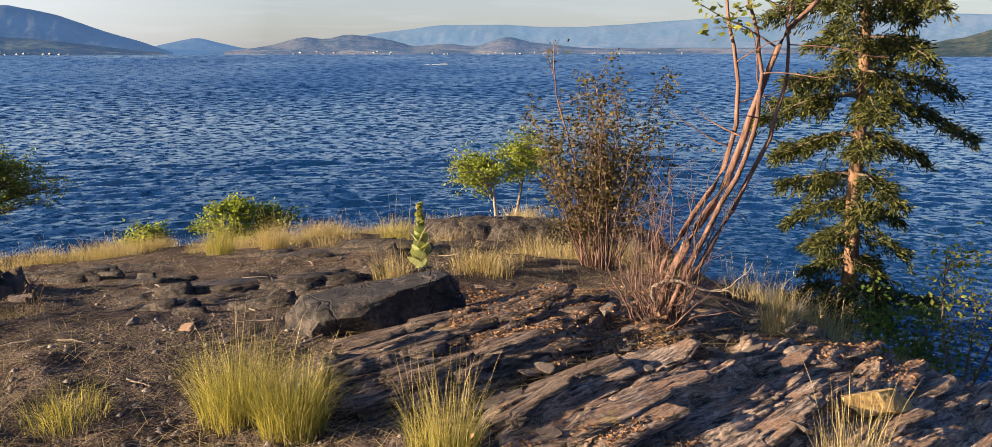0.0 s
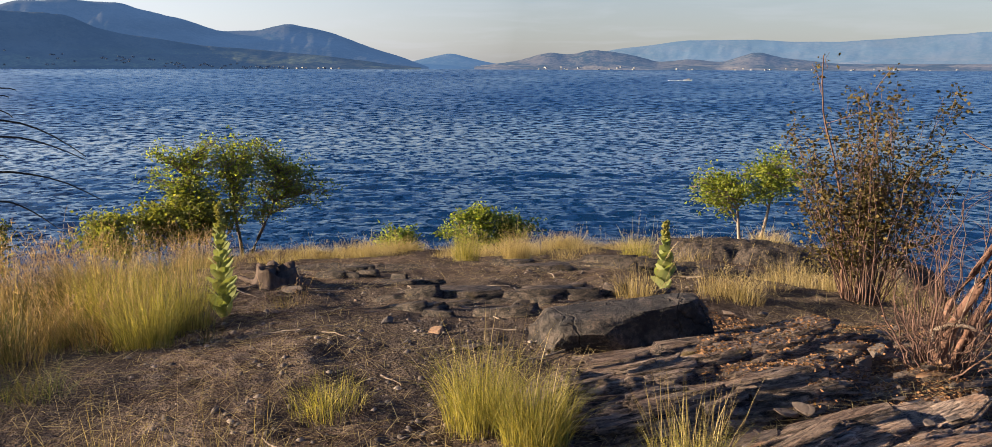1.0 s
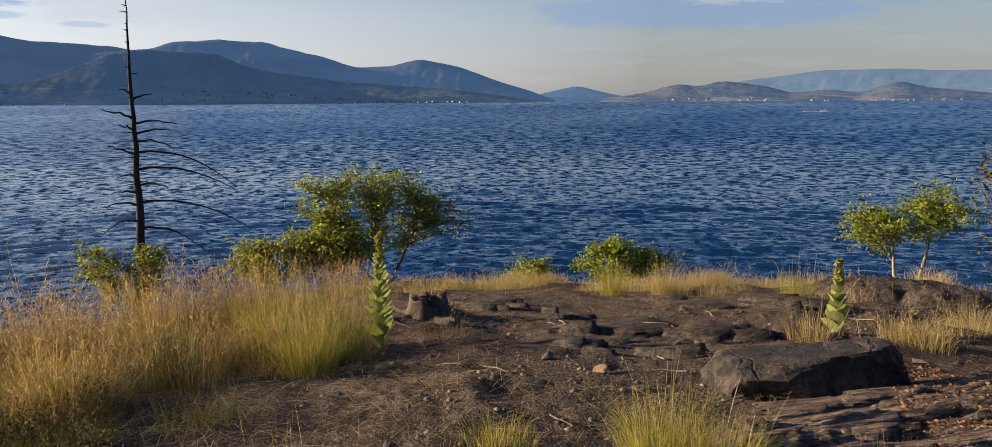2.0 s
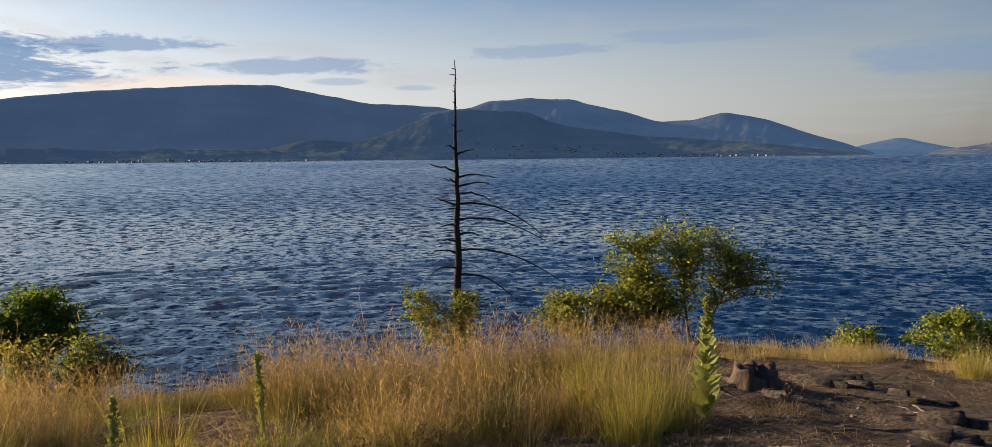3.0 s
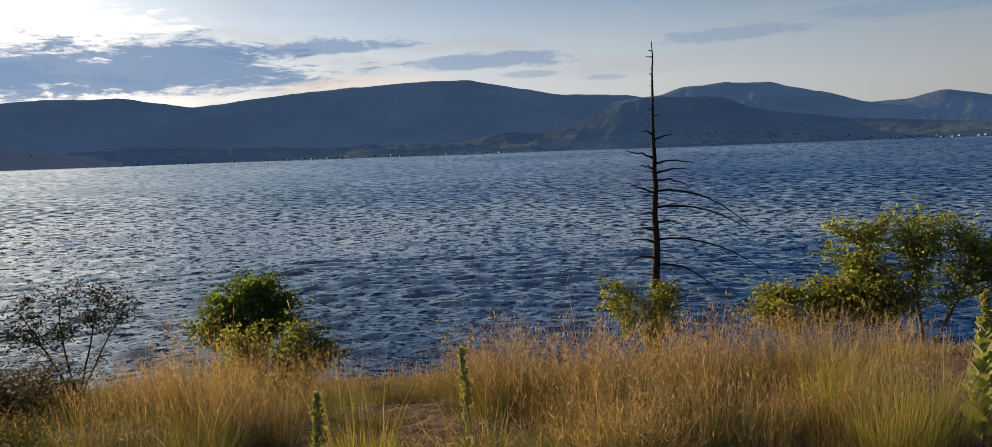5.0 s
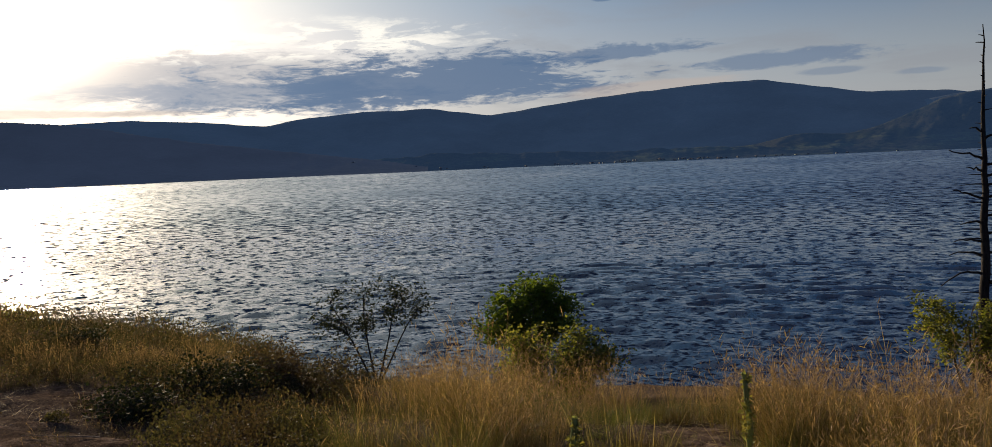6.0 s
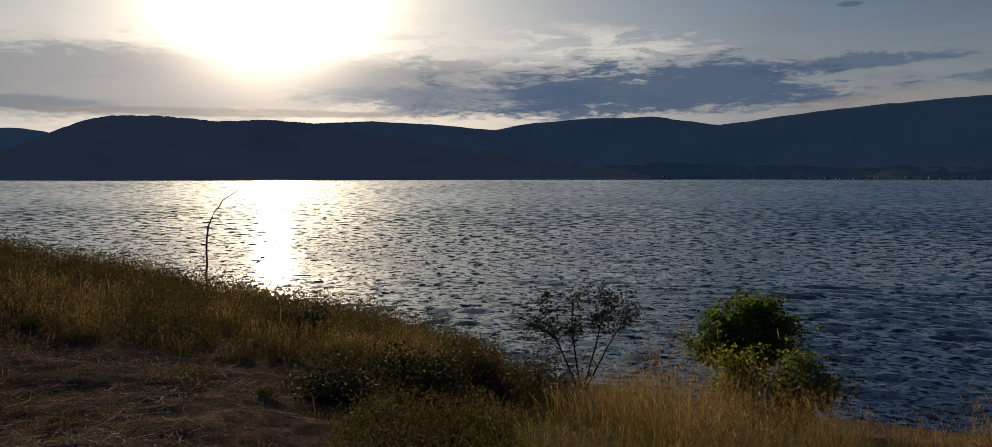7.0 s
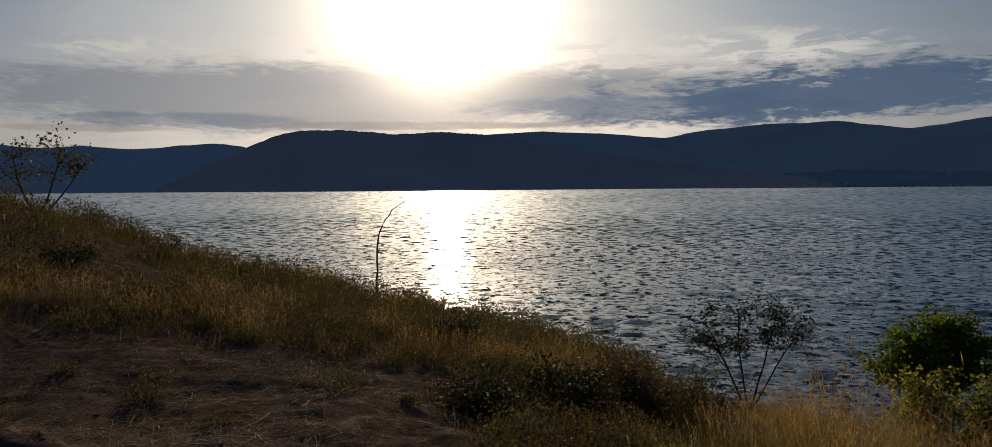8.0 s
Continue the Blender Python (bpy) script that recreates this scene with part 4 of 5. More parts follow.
def strew_plates(owner, count, box, size, thick, strike, dip, seed, mat):
    """Split plates lying along the strike on an outcrop, each its own piece; box is (az0, az1, r0, r1)."""
    rng = rng_of(seed)
    kinds = [plate_mesh(seed + i, mat) for i in range(7)]
    bpy.context.view_layer.update()
    deps = bpy.context.evaluated_depsgraph_get()
    for i in range(count):
        x, y = polar(rng.uniform(box[0], box[1]), rng.uniform(box[2], box[3]))
        if float(fbm(x * 1.6, y * 1.6, seed, 2)) < -0.35:
            continue
        _, at, _, _, under, _ = scene.ray_cast(deps, Vector((x, y, 1.0)), Vector((0, 0, -1)))
        if not under.name.startswith(("bed", "ground")):
            continue
        z = at.z
        length = size[0] + (size[1] - size[0]) * rng.rand() ** 2.0
        t = thick * (0.5 + 0.9 * rng.rand())
        m = pose(x, y, z + t * 0.12, 0, 0, strike + 7 * rng.randn()) @ pose(0, 0, 0, dip + 5 * rng.randn(), -6 + 4 * rng.randn(), 0) @ Matrix.Diagonal((length, length * (0.5 + 0.6 * rng.rand()), t, 1))
        part("slate_plate", kinds[i % 7], owner, at=owner.matrix_world.inverted() @ m)


def slab_boulder():
    """A long block with a flat tilted top, an upright broken front and chipped corners."""
    rng = rng_of(61)
    cuts = [((-0.12, -0.02, 1), 0.19), ((0.22, -1, 0.05), 0.27), ((-0.15, -0.9, -0.5), 0.3), ((-1, -0.35, 0.25), 0.62), ((1, -0.15, 0.25), 0.58),
            ((0.1, 1, 0.3), 0.3), ((-0.6, -0.75, 0.5), 0.5), ((0.75, -0.5, 0.6), 0.5), ((-0.2, -0.7, 0.8), 0.31)]
    cuts += [(tuple(rng.randn(3)), 0.52 + 0.2 * rng.rand()) for _ in range(8)]
    bm = bmesh.new()
    bmesh.ops.create_icosphere(bm, subdivisions=5, radius=1.0)
    for v in bm.verts:
        p = Vector((v.co.x * 0.95, v.co.y * 0.6, v.co.z * 0.5))
        for n, h in cuts:
            n = Vector(n).normalized()
            over = p.dot(n) - h * (1 + 0.08 * noise.noise(p * 3.0))
            if over > 0:
                p -= n * over
        grain = noise.noise(Vector((p.x * 5, p.y * 5, p.z * 16))) * 0.02 + noise.noise(p * 9.0) * 0.022 + noise.noise(p * 24.0) * 0.012
        v.co = p * (1 + grain * 1.6)
    return from_bm("boulder", bm, M["boulder"])


x, y = -1.13, 4.86
boulder = new("boulder", slab_boulder())
boulder.matrix_world = pose(x, y, float(base_z(x, y)) + 0.07, 0, 0, 24) @ Matrix.Diagonal((0.77, 0.6, 0.88, 1))
tagged(boulder, "large angular dark boulder lying on the rock ledge", "boulder")
x, y = polar(-19.6, 3.95)
ochre = new("rock", rough_stone("rock", 62, (0.27, 0.14, 0.085), "ochre", 9, 0.1))
ochre.matrix_world = pose(x, y, float(base_z(x, y)) + 0.1, 0, 0, 20)
tagged(ochre, "ochre and cream lichen-covered rock on the slab", "rock")

stones = [rough_stone("stone", 70 + i, (1.25, 0.95 - 0.12 * (i % 3), 0.55 - 0.08 * i), "stone", 11, 0.03) for i in range(4)]
rng = rng_of(77)
spots = [(rng.uniform(-23, 13), rng.uniform(3.0, 6.2), 0.018 + 0.055 * rng.rand() ** 2.2) for _ in range(120)]
spots += [(rng.uniform(14, 42), rng.uniform(3.4, 8.5), 0.012 + 0.05 * rng.rand() ** 2.5) for _ in range(50)]
spots += [(rng.uniform(-8, 5), rng.uniform(4.6, 5.8), 0.03 + 0.05 * rng.rand()) for _ in range(16)]
spots += [(rng.uniform(100, 138), rng.uniform(3.6, 8.0), 0.012 + 0.03 * rng.rand() ** 2) for _ in range(24)]
spots += [(2.2, 4.05, 0.06), (1.2, 4.3, 0.045), (26.5, 5.2, 0.06), (29.5, 5.6, 0.06), (35.6, 7.2, 0.09), (24.0, 4.9, 0.07)]
for i, (a, r, s) in enumerate(spots):
    x, y = polar(a, r)
    ob = new("stone", stones[i % 4])
    ob.matrix_world = pose(x, y, float(ground_z(x, y)) + s * 0.2 + (0.05 if r < 6 and a < 10 else 0), rng.uniform(-15, 15), rng.uniform(-15, 15), rng.uniform(0, 360)) @ Matrix.Diagonal((s, s, s, 1))
    tagged(ob, "loose angular brown stone lying on the ground", "stone", "loose stones")

for args in ((dark_ledge, 110, (0, 17, 3.6, 5.4), (0.25, 0.8), 0.05, 40, -6, 401, "rock_mid"), (broad_slab, 130, (-22, 3, 3.0, 4.6), (0.12, 0.7), 0.028, 44, -5, 402, "rock"),
             (side_slab, 60, (-27, -14, 3.3, 5.0), (0.12, 0.5), 0.028, 44, -4, 403, "rock"), (dark_ledge, 70, (-12, 6, 4.4, 5.6), (0.08, 0.3), 0.045, 30, -4, 404, "stone"),
             (path_ledge, 12, (17, 30, 5.6, 6.7), (0.2, 0.7), 0.09, 8, -4, 405, "rock_dark"), (knob, 10, (11, 19, 5.8, 6.6), (0.2, 0.6), 0.11, 20, -4, 406, "rock_dark"),
             (earth_rib, 9, (25, 33, 7.2, 8.6), (0.2, 0.6), 0.08, 6, -4, 407, "rock_dark"), (soil_rib, 14, (7, 22, 8.1, 9.2), (0.2, 0.7), 0.1, 5, -4, 408, "rock_dark")):
    strew_plates(*args)

# ---------------------------------------------------------------- grass
grass_stretch("tall_grass", "tall golden-brown dry grass with feathery seed heads on the bluff",
              [(57, 86, 4.7, 6.2, 190, 90, 0.30, 0.0018, 0.85, 0.16), (43, 85.5, 5.9, 9.0, 470, 105, 0.43, 0.0022, 0.75, 0.16),
               (40, 87, 8.6, 13, 300, 62, 0.42, 0.0027, 0.7, 0.34), (85, 90, 9.5, 13, 40, 60, 0.34, 0.003, 0.6, 0.25)], 21, "field", 0.38, "seed_head", 0.78)
grass_stretch("green_undergrowth", "green-brown grass shoots among the dry stalks",
              [(57, 85, 4.0, 6.2, 400, 54, 0.23, 0.0024, 0.95, 0.0), (43, 86, 5.6, 11.0, 520, 56, 0.34, 0.0026, 0.8, 0.0)], 24, "undergrowth", 0.06, tussock=0.9)
grass_stretch("edge_grass", "band of short tan grass along the rim of the bluff",
              [(8, 40, 10.3, 14, 460, 60, 0.26, 0.0034, 0.75, 0.05), (-9, 9, 6.3, 8.6, 190, 70, 0.27, 0.0032, 0.7, 0.05), (-3, 14, 13, 19, 90, 40, 0.32, 0.006, 0.7, 0.05),
               (-26, -11, 6.2, 9, 90, 40, 0.3, 0.003, 0.7, 0.1)], 22, "straw", 0.42, "straw", 0.85)
grass_stretch("hillside_grass", "dull olive and brown grass covering the hillside",
              [(94, 112, 10.6, 13, 330, 60, 0.25, 0.0022, 0.8, 0.16), (112, 141, 10.6, 13, 420, 60, 0.27, 0.0022, 0.8, 0.16), (88, 101, 8.0, 10.8, 60, 60, 0.24, 0.0022, 0.8, 0.14), (95, 141, 12, 25, 1100, 36, 0.36, 0.0042, 0.7, 0.08), (86, 114, 11, 26, 420, 36, 0.32, 0.004, 0.6, 0.08),
               (97, 143, 5.5, 10.7, 70, 46, 0.2, 0.0022, 0.8, 0.18)], 23, "dull_grass", 0.08, "seed_head", 0.8)

clump_list = [
    (23.6, 3.85, 520, 0.17, 0.44, "green_grass", "large yellow-green bunchgrass clump on bare earth", 0.5, 0.06),
    (20.0, 3.65, 560, 0.15, 0.40, "green_grass", "bright green bunchgrass clump beside a taller one", 0.5, 0.03),
    (9.5, 3.3, 300, 0.14, 0.36, "green_grass", "golden bunchgrass clump with tall straw stalks", 0.4, 0.35),
    (34.0, 4.1, 200, 0.18, 0.2, "green_grass", "low green grass tuft on the path", 0.7, 0.02),
    (-13.2, 5.2, 150, 0.08, 0.34, "straw", "dry straw tuft growing from the rock", 0.4, 0.15),
    (-18.5, 3.25, 120, 0.12, 0.34, "straw", "thin straw-coloured grass stalks on the slab", 0.35, 0.4),
    (12.5, 9.3, 300, 0.16, 0.42, "green_grass", "yellow-green grass clump on the rim", 0.45, 0.1),
    (20.6, 9.8, 300, 0.16, 0.42, "straw", "tan grass clump near the rim", 0.45, 0.1),
    (24.0, 9.5, 260, 0.15, 0.4, "green_grass", "pale green grass clump near the rim", 0.45, 0.1),
    (47.5, 3.5, 46, 0.3, 0.3, "straw", "sparse straw stalks beside the path", 0.4, 0.7),
    (41.5, 3.35, 40, 0.26, 0.28, "straw", "few bent straw stalks beside the path", 0.4, 0.7),
    (42.6, 6.3, 420, 0.2, 0.55, "green_grass", "tall yellow-green tussock at the edge of the path", 0.5, 0.15),
    (44.8, 5.8, 380, 0.18, 0.5, "green_grass", "tall yellow-green tussock at the edge of the path", 0.5, 0.15),
    (46.8, 6.6, 420, 0.2, 0.6, "green_grass", "tall yellow-green tussock at the edge of the path", 0.45, 0.2),
    (53.5, 6.0, 380, 0.2, 0.5, "undergrowth", "dark green tussock among the dry grass", 0.55, 0.1),
    (59.0, 5.6, 340, 0.18, 0.42, "green_grass", "green tussock among the dry grass", 0.55, 0.1),
    (66.0, 5.3, 380, 0.2, 0.45, "undergrowth", "dark green tussock among the dry grass", 0.6, 0.1),
    (72.5, 5.9, 380, 0.2, 0.5, "green_grass", "green tussock among the dry grass", 0.5, 0.1),
    (81.0, 6.4, 380, 0.2, 0.48, "undergrowth", "dark green tussock among the dry grass", 0.55, 0.1),
    (86.0, 7.2, 360, 0.2, 0.45, "undergrowth", "dark green tussock among the dry grass", 0.55, 0.1),
    (118.0, 6.0, 90, 0.09, 0.2, "dull_grass", "small grey-green tuft on the bare earth", 0.6, 0.05),
]
for i, (a, r, n, rad, h, leaf, label, lean, st) in enumerate(clump_list):
    grass_clump(a, r, int(n * 1.8), rad, h, leaf, label, 31 + i, lean, st * 0.6, 1.5, 0.0024)

# fallen leaves and bark chips in the hollows of the rock
rng = rng_of(89)
n = 17000
a, r = rng.uniform(-22, 9, n), rng.uniform(3.0, 6.0, n)
px, py = -r * np.sin(np.radians(a)), r * np.cos(np.radians(a))
keep = fbm(px * 1.1, py * 1.1, 14, 3) > -0.1
px, py = px[keep], py[keep]
bpy.context.view_layer.update()
deps = bpy.context.evaluated_depsgraph_get()
pz = np.array([scene.ray_cast(deps, Vector((u, w, 1.0)), Vector((0, 0, -1)))[1].z for u, w in zip(px, py)])
v, f = leaf_arrays(rng, np.stack([px, py, pz + 0.006], -1), 0.02, 0.15)
tagged(new("leaf_litter", mesh_of("leaf_litter", v, [f], M["dead_leaf"])), "reddish brown fallen leaves and chips on the rock", "litter", kind="stuff")

# straw and needles lying on the earth
rng = rng_of(88)
n = 34000
a, r = rng.uniform(-24, 143, n), 2.6 + 7.5 * rng.rand(n) ** 1.3
px, py = -r * np.sin(np.radians(a)), r * np.cos(np.radians(a))
keep = (fbm(px * 0.8, py * 0.8, 4, 3) > -0.25) & ((a < 95) | (rng.rand(n) < 0.9))
px, py = px[keep], py[keep]
b = np.stack([px, py, ground_z(px, py) + 0.022], -1)
k = len(b)
v, f = blade_arrays(b, rng.uniform(0, 6.28, k), np.full(k, 0.02), 4 + 8 * rng.rand(k), np.full(k, 0.0034), (0.7, 1, 0.8, 0.5))
tagged(new("straw_litter", mesh_of("straw_litter", v, [f], M["straw"])), "bleached straw and needles strewn on the earth", "litter", kind="stuff")

# gravel and crumbs of slate on the trodden earth
rng = rng_of(86)
n = 3000
a, r = np.concatenate([rng.uniform(8, 46, 2200), rng.uniform(97, 141, n - 2200)]), 2.8 + 6.2 * rng.rand(n) ** 1.2
px, py = -r * np.sin(np.radians(a)), r * np.cos(np.radians(a))
keep = fbm(px * 0.9, py * 0.9, 17, 3) > -0.3
px, py = px[keep], py[keep]
k = len(px)
foot = np.stack([px, py, ground_z(px, py)], -1)
turn, size = rng.rand(k) * 6.28, 0.005 + 0.018 * rng.rand(k) ** 3
crumb = []
for i, (dx1, dy1, dz1) in enumerate(((1.3, 0.1, -0.3), (0.2, 0.8, -0.3), (-1.1, 0.3, -0.3), (-0.3, -0.9, -0.3), (0.4, 0.2, 0.55), (-0.5, 0.0, 0.45))):
    ca, sa = np.cos(turn), np.sin(turn)
    w = size * (0.75 + 0.5 * rng.rand(k))
    crumb.append(foot + np.stack([(dx1 * ca - dy1 * sa) * w, (dx1 * sa + dy1 * ca) * w, dz1 * w + 0.004], -1))
v = np.stack(crumb, 1).reshape(-1, 3)
tri = np.array([(0, 1, 4), (1, 5, 4), (1, 2, 5), (2, 3, 5), (3, 4, 5), (3, 0, 4)])
f = (np.arange(k)[:, None, None] * 6 + tri[None]).reshape(-1, 3)
tagged(new("gravel", mesh_of("gravel", v, [f], M["gravel"])), "grey and brown slate gravel scattered on the earth", "gravel", kind="stuff")

rng = rng_of(90)
sticks = []
for _ in range(70):
    x, y, z = place(rng.uniform(8, 44), rng.uniform(3.2, 8.5)) if rng.rand() < 0.6 else place(rng.uniform(98, 140), rng.uniform(4.5, 8.5))
    a = rng.rand() * 6.28
    p, rad = limb(rng, (x, y, z + 0.02), (math.cos(a), math.sin(a), 0.02), 0.15 + 0.35 * rng.rand() ** 2, 0.006, 0.002, 0.25, 0.0, 5)
    p[:, 2] = ground_z(p[:, 0], p[:, 1]) + 0.018
    sticks.append(tube_arrays(p, rad, 5))
v, f = joined(sticks)
tagged(new("fallen_twigs", mesh_of("fallen_twigs", v, [f], M["bark_pale"])), "thin bleached twigs fallen on the earth", "twigs", kind="stuff")

# ---------------------------------------------------------------- trees and shrubs
broadleaf("small_tree", "small bright green tree with a low spreading crown", "tree", 39.2, 17.5, 41,
          [(0.25, 0.1, 0, -0.55), (0.2, 1.0, 0.1, -0.5), (0.1, -0.8, 0, -0.35)],
          [(-1.0, 0, -0.35, 0.62, 0.6, 0.5, 44), (0.05, 0, -0.2, 0.75, 0.7, 0.5, 60), (0.85, 0, -0.45, 0.75, 0.7, 0.58, 64), (1.55, 0, -0.75, 0.48, 0.5, 0.34, 24), (-0.85, 0, -1.0, 0.75, 0.6, 0.45, 36), (0.35, 0, -1.0, 0.65, 0.6, 0.34, 26), (-0.3, 0, 0.12, 0.3, 0.3, 0.2, 8), (0.55, 0, 0.15, 0.35, 0.3, 0.2, 10)],
          "leaf", size=0.055, per=46, tight=0.1, r0=0.045, twigs=5)
broadleaf("bush", "low spreading dark green bush beside the small tree", "bush", 43.5, 17.0, 40, [(0, -0.9, 0, -1.5), (0, 0.8, 0, -1.3), (0, 0, 0, -1.4)],
          [(0.7, 0, -1.15, 0.85, 0.7, 0.5, 66), (-0.55, 0, -1.4, 0.95, 0.6, 0.42, 60), (0.1, 0, -0.95, 0.4, 0.4, 0.25, 12)], "leaf_bush", size=0.07, per=80, tight=0.12, r0=0.035, twigs=4)
broadleaf("small_tree", "small green twin-stemmed tree at the tip of the point", "tree", 5.6, 20.0, 42,
          [(0.0, -0.25, 0, -1.0), (0.4, 0.75, 0, -0.55)],
          [(-0.65, 0, -1.12, 0.75, 0.6, 0.42, 34), (0.85, 0, -0.72, 0.7, 0.6, 0.5, 34), (0.1, 0, -0.95, 0.7, 0.5, 0.45, 26)],
          "leaf", "bark_pale", size=0.07, per=75, tight=0.12, r0=0.045, twigs=4)
broadleaf("bush", "rounded green bush on the rim of the bluff", "bush", 22.8, 20.0, 43, [(0, -0.5, 0, -2.0), (0, 0.5, 0, -2.0), (0, 0.1, 0, -1.7)],
          [(0, 0, -2.2, 1.1, 0.8, 0.5, 50), (0.1, 0, -1.8, 0.5, 0.5, 0.25, 12), (-0.3, 0, -1.7, 0.25, 0.2, 0.2, 6), (0.9, 0, -2.15, 0.5, 0.4, 0.35, 16)], "leaf", size=0.075, per=75, tight=0.11, twigs=4)
broadleaf("bush", "small dense green bush on the rim of the bluff", "bush", 28.4, 20.0, 44, [(0, -0.2, 0, -2.3), (0, 0.2, 0, -2.3)],
          [(0, 0, -2.42, 0.45, 0.45, 0.4, 34)], "leaf", size=0.075, per=75, tight=0.12)
broadleaf("bush", "leafy bush at the foot of the burnt snag", "bush", 54.0, 24.0, 45, [(0, -0.6, 0, -2.3), (0, 0.5, 0, -2.3), (0.1, 0, 0, -2.5)],
          [(-0.6, 0, -2.5, 0.6, 0.6, 0.6, 22), (0.5, 0, -2.6, 0.6, 0.6, 0.5, 22), (0, 0, -3.2, 0.9, 0.6, 0.5, 24)], "leaf_bush", size=0.085, per=64, tight=0.14, twigs=4)
broadleaf("bush", "dark green round-topped bush on the slope", "bush", 78.6, 18.4, 46, [(0.2, -0.6, 0, -1.2), (0.2, 0.3, 0, -1.1), (0.2, -0.1, 0.2, -1.0)],
          [(0.05, 0, -1.4, 1.05, 0.8, 0.62, 84), (0.1, 0, -0.95, 0.4, 0.4, 0.25, 14), (-0.75, 0, -1.75, 0.4, 0.4, 0.3, 14)], "leaf_deep", size=0.08, per=85, tight=0.12, twigs=4)
broadleaf("bush", "yellow-green low bush in front of a darker one", "bush", 77.3, 16.0, 50, [(0, -0.5, 0, -1.8), (0, 0.4, 0, -1.8), (0, 0.8, 0, -1.6)],
          [(-0.1, 0, -2.05, 0.9, 0.6, 0.62, 96), (0.85, 0, -1.75, 0.35, 0.4, 0.32, 16), (-0.4, 0, -1.5, 0.3, 0.3, 0.3, 10), (0.4, 0, -1.45, 0.25, 0.3, 0.3, 10)], "leaf_bush", size=0.062, per=85, tight=0.12, twigs=4)
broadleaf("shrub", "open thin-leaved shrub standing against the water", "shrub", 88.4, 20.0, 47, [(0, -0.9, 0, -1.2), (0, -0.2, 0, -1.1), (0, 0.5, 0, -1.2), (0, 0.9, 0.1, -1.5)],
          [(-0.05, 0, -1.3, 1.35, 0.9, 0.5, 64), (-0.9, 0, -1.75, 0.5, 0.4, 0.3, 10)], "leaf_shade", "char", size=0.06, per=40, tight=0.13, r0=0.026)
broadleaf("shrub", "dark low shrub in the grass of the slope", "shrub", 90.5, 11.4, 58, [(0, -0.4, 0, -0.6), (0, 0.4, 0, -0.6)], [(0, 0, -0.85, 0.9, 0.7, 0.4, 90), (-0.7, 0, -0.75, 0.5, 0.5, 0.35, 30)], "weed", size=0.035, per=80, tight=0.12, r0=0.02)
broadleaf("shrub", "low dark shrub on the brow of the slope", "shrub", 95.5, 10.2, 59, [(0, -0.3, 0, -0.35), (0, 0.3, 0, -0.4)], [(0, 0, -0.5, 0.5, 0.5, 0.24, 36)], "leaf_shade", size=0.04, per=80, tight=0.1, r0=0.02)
broadleaf("shrub", "thin half-bare shrub on top of the hillside", "shrub", 129.5, 20.0, 63, [(0, -0.4, 0, 2.3), (0, 0.5, 0, 2.4), (0, 0.9, 0, 2.1)], [(0.1, 0, 2.1, 0.9, 0.6, 0.42, 30)], "leaf_dry", size=0.07, per=20, tight=0.14, r0=0.025, twigs=5)
broadleaf("shrub", "small twiggy shrub on the hillside", "shrub", 122.8, 20.0, 64, [(0, -0.2, 0, 0.55), (0, 0.3, 0, 0.55)], [(0, 0, 0.45, 0.4, 0.4, 0.2, 18)], "leaf_dry", size=0.06, per=12, tight=0.1, r0=0.02)
broadleaf("shrub", "sparse olive shrub on the steep bank", "shrub", -24.0, 9.0, 65, [(0, -0.2, 0, -0.2), (0, 0.4, 0, -0.3), (0, 0.1, 0, -0.8)], [(0.2, 0, -0.4, 0.5, 0.5, 0.5, 22), (0.1, 0, -1.3, 0.5, 0.5, 0.5, 16)], "leaf_olive", size=0.05, per=22, tight=0.14, r0=0.02)
broadleaf("shrub", "dark green undergrowth below the fir", "shrub", -20.0, 10.5, 66, [(0, -0.3, 0, -1.4), (0, 0.4, 0, -1.4)], [(0, 0, -1.7, 0.9, 0.7, 0.5, 40)], "leaf_deep", size=0.06, per=60, tight=0.16, r0=0.02)

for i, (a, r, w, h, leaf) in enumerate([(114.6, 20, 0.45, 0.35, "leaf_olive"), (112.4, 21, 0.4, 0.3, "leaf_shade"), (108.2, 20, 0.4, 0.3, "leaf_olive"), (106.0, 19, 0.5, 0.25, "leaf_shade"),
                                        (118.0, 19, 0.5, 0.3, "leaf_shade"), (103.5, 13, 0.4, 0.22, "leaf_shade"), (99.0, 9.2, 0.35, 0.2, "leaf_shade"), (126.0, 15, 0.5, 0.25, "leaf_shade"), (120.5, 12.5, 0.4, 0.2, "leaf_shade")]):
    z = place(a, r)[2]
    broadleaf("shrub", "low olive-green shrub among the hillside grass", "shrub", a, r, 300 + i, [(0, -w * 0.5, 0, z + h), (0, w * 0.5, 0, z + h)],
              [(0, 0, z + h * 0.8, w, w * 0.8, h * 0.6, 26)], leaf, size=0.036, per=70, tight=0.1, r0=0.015)


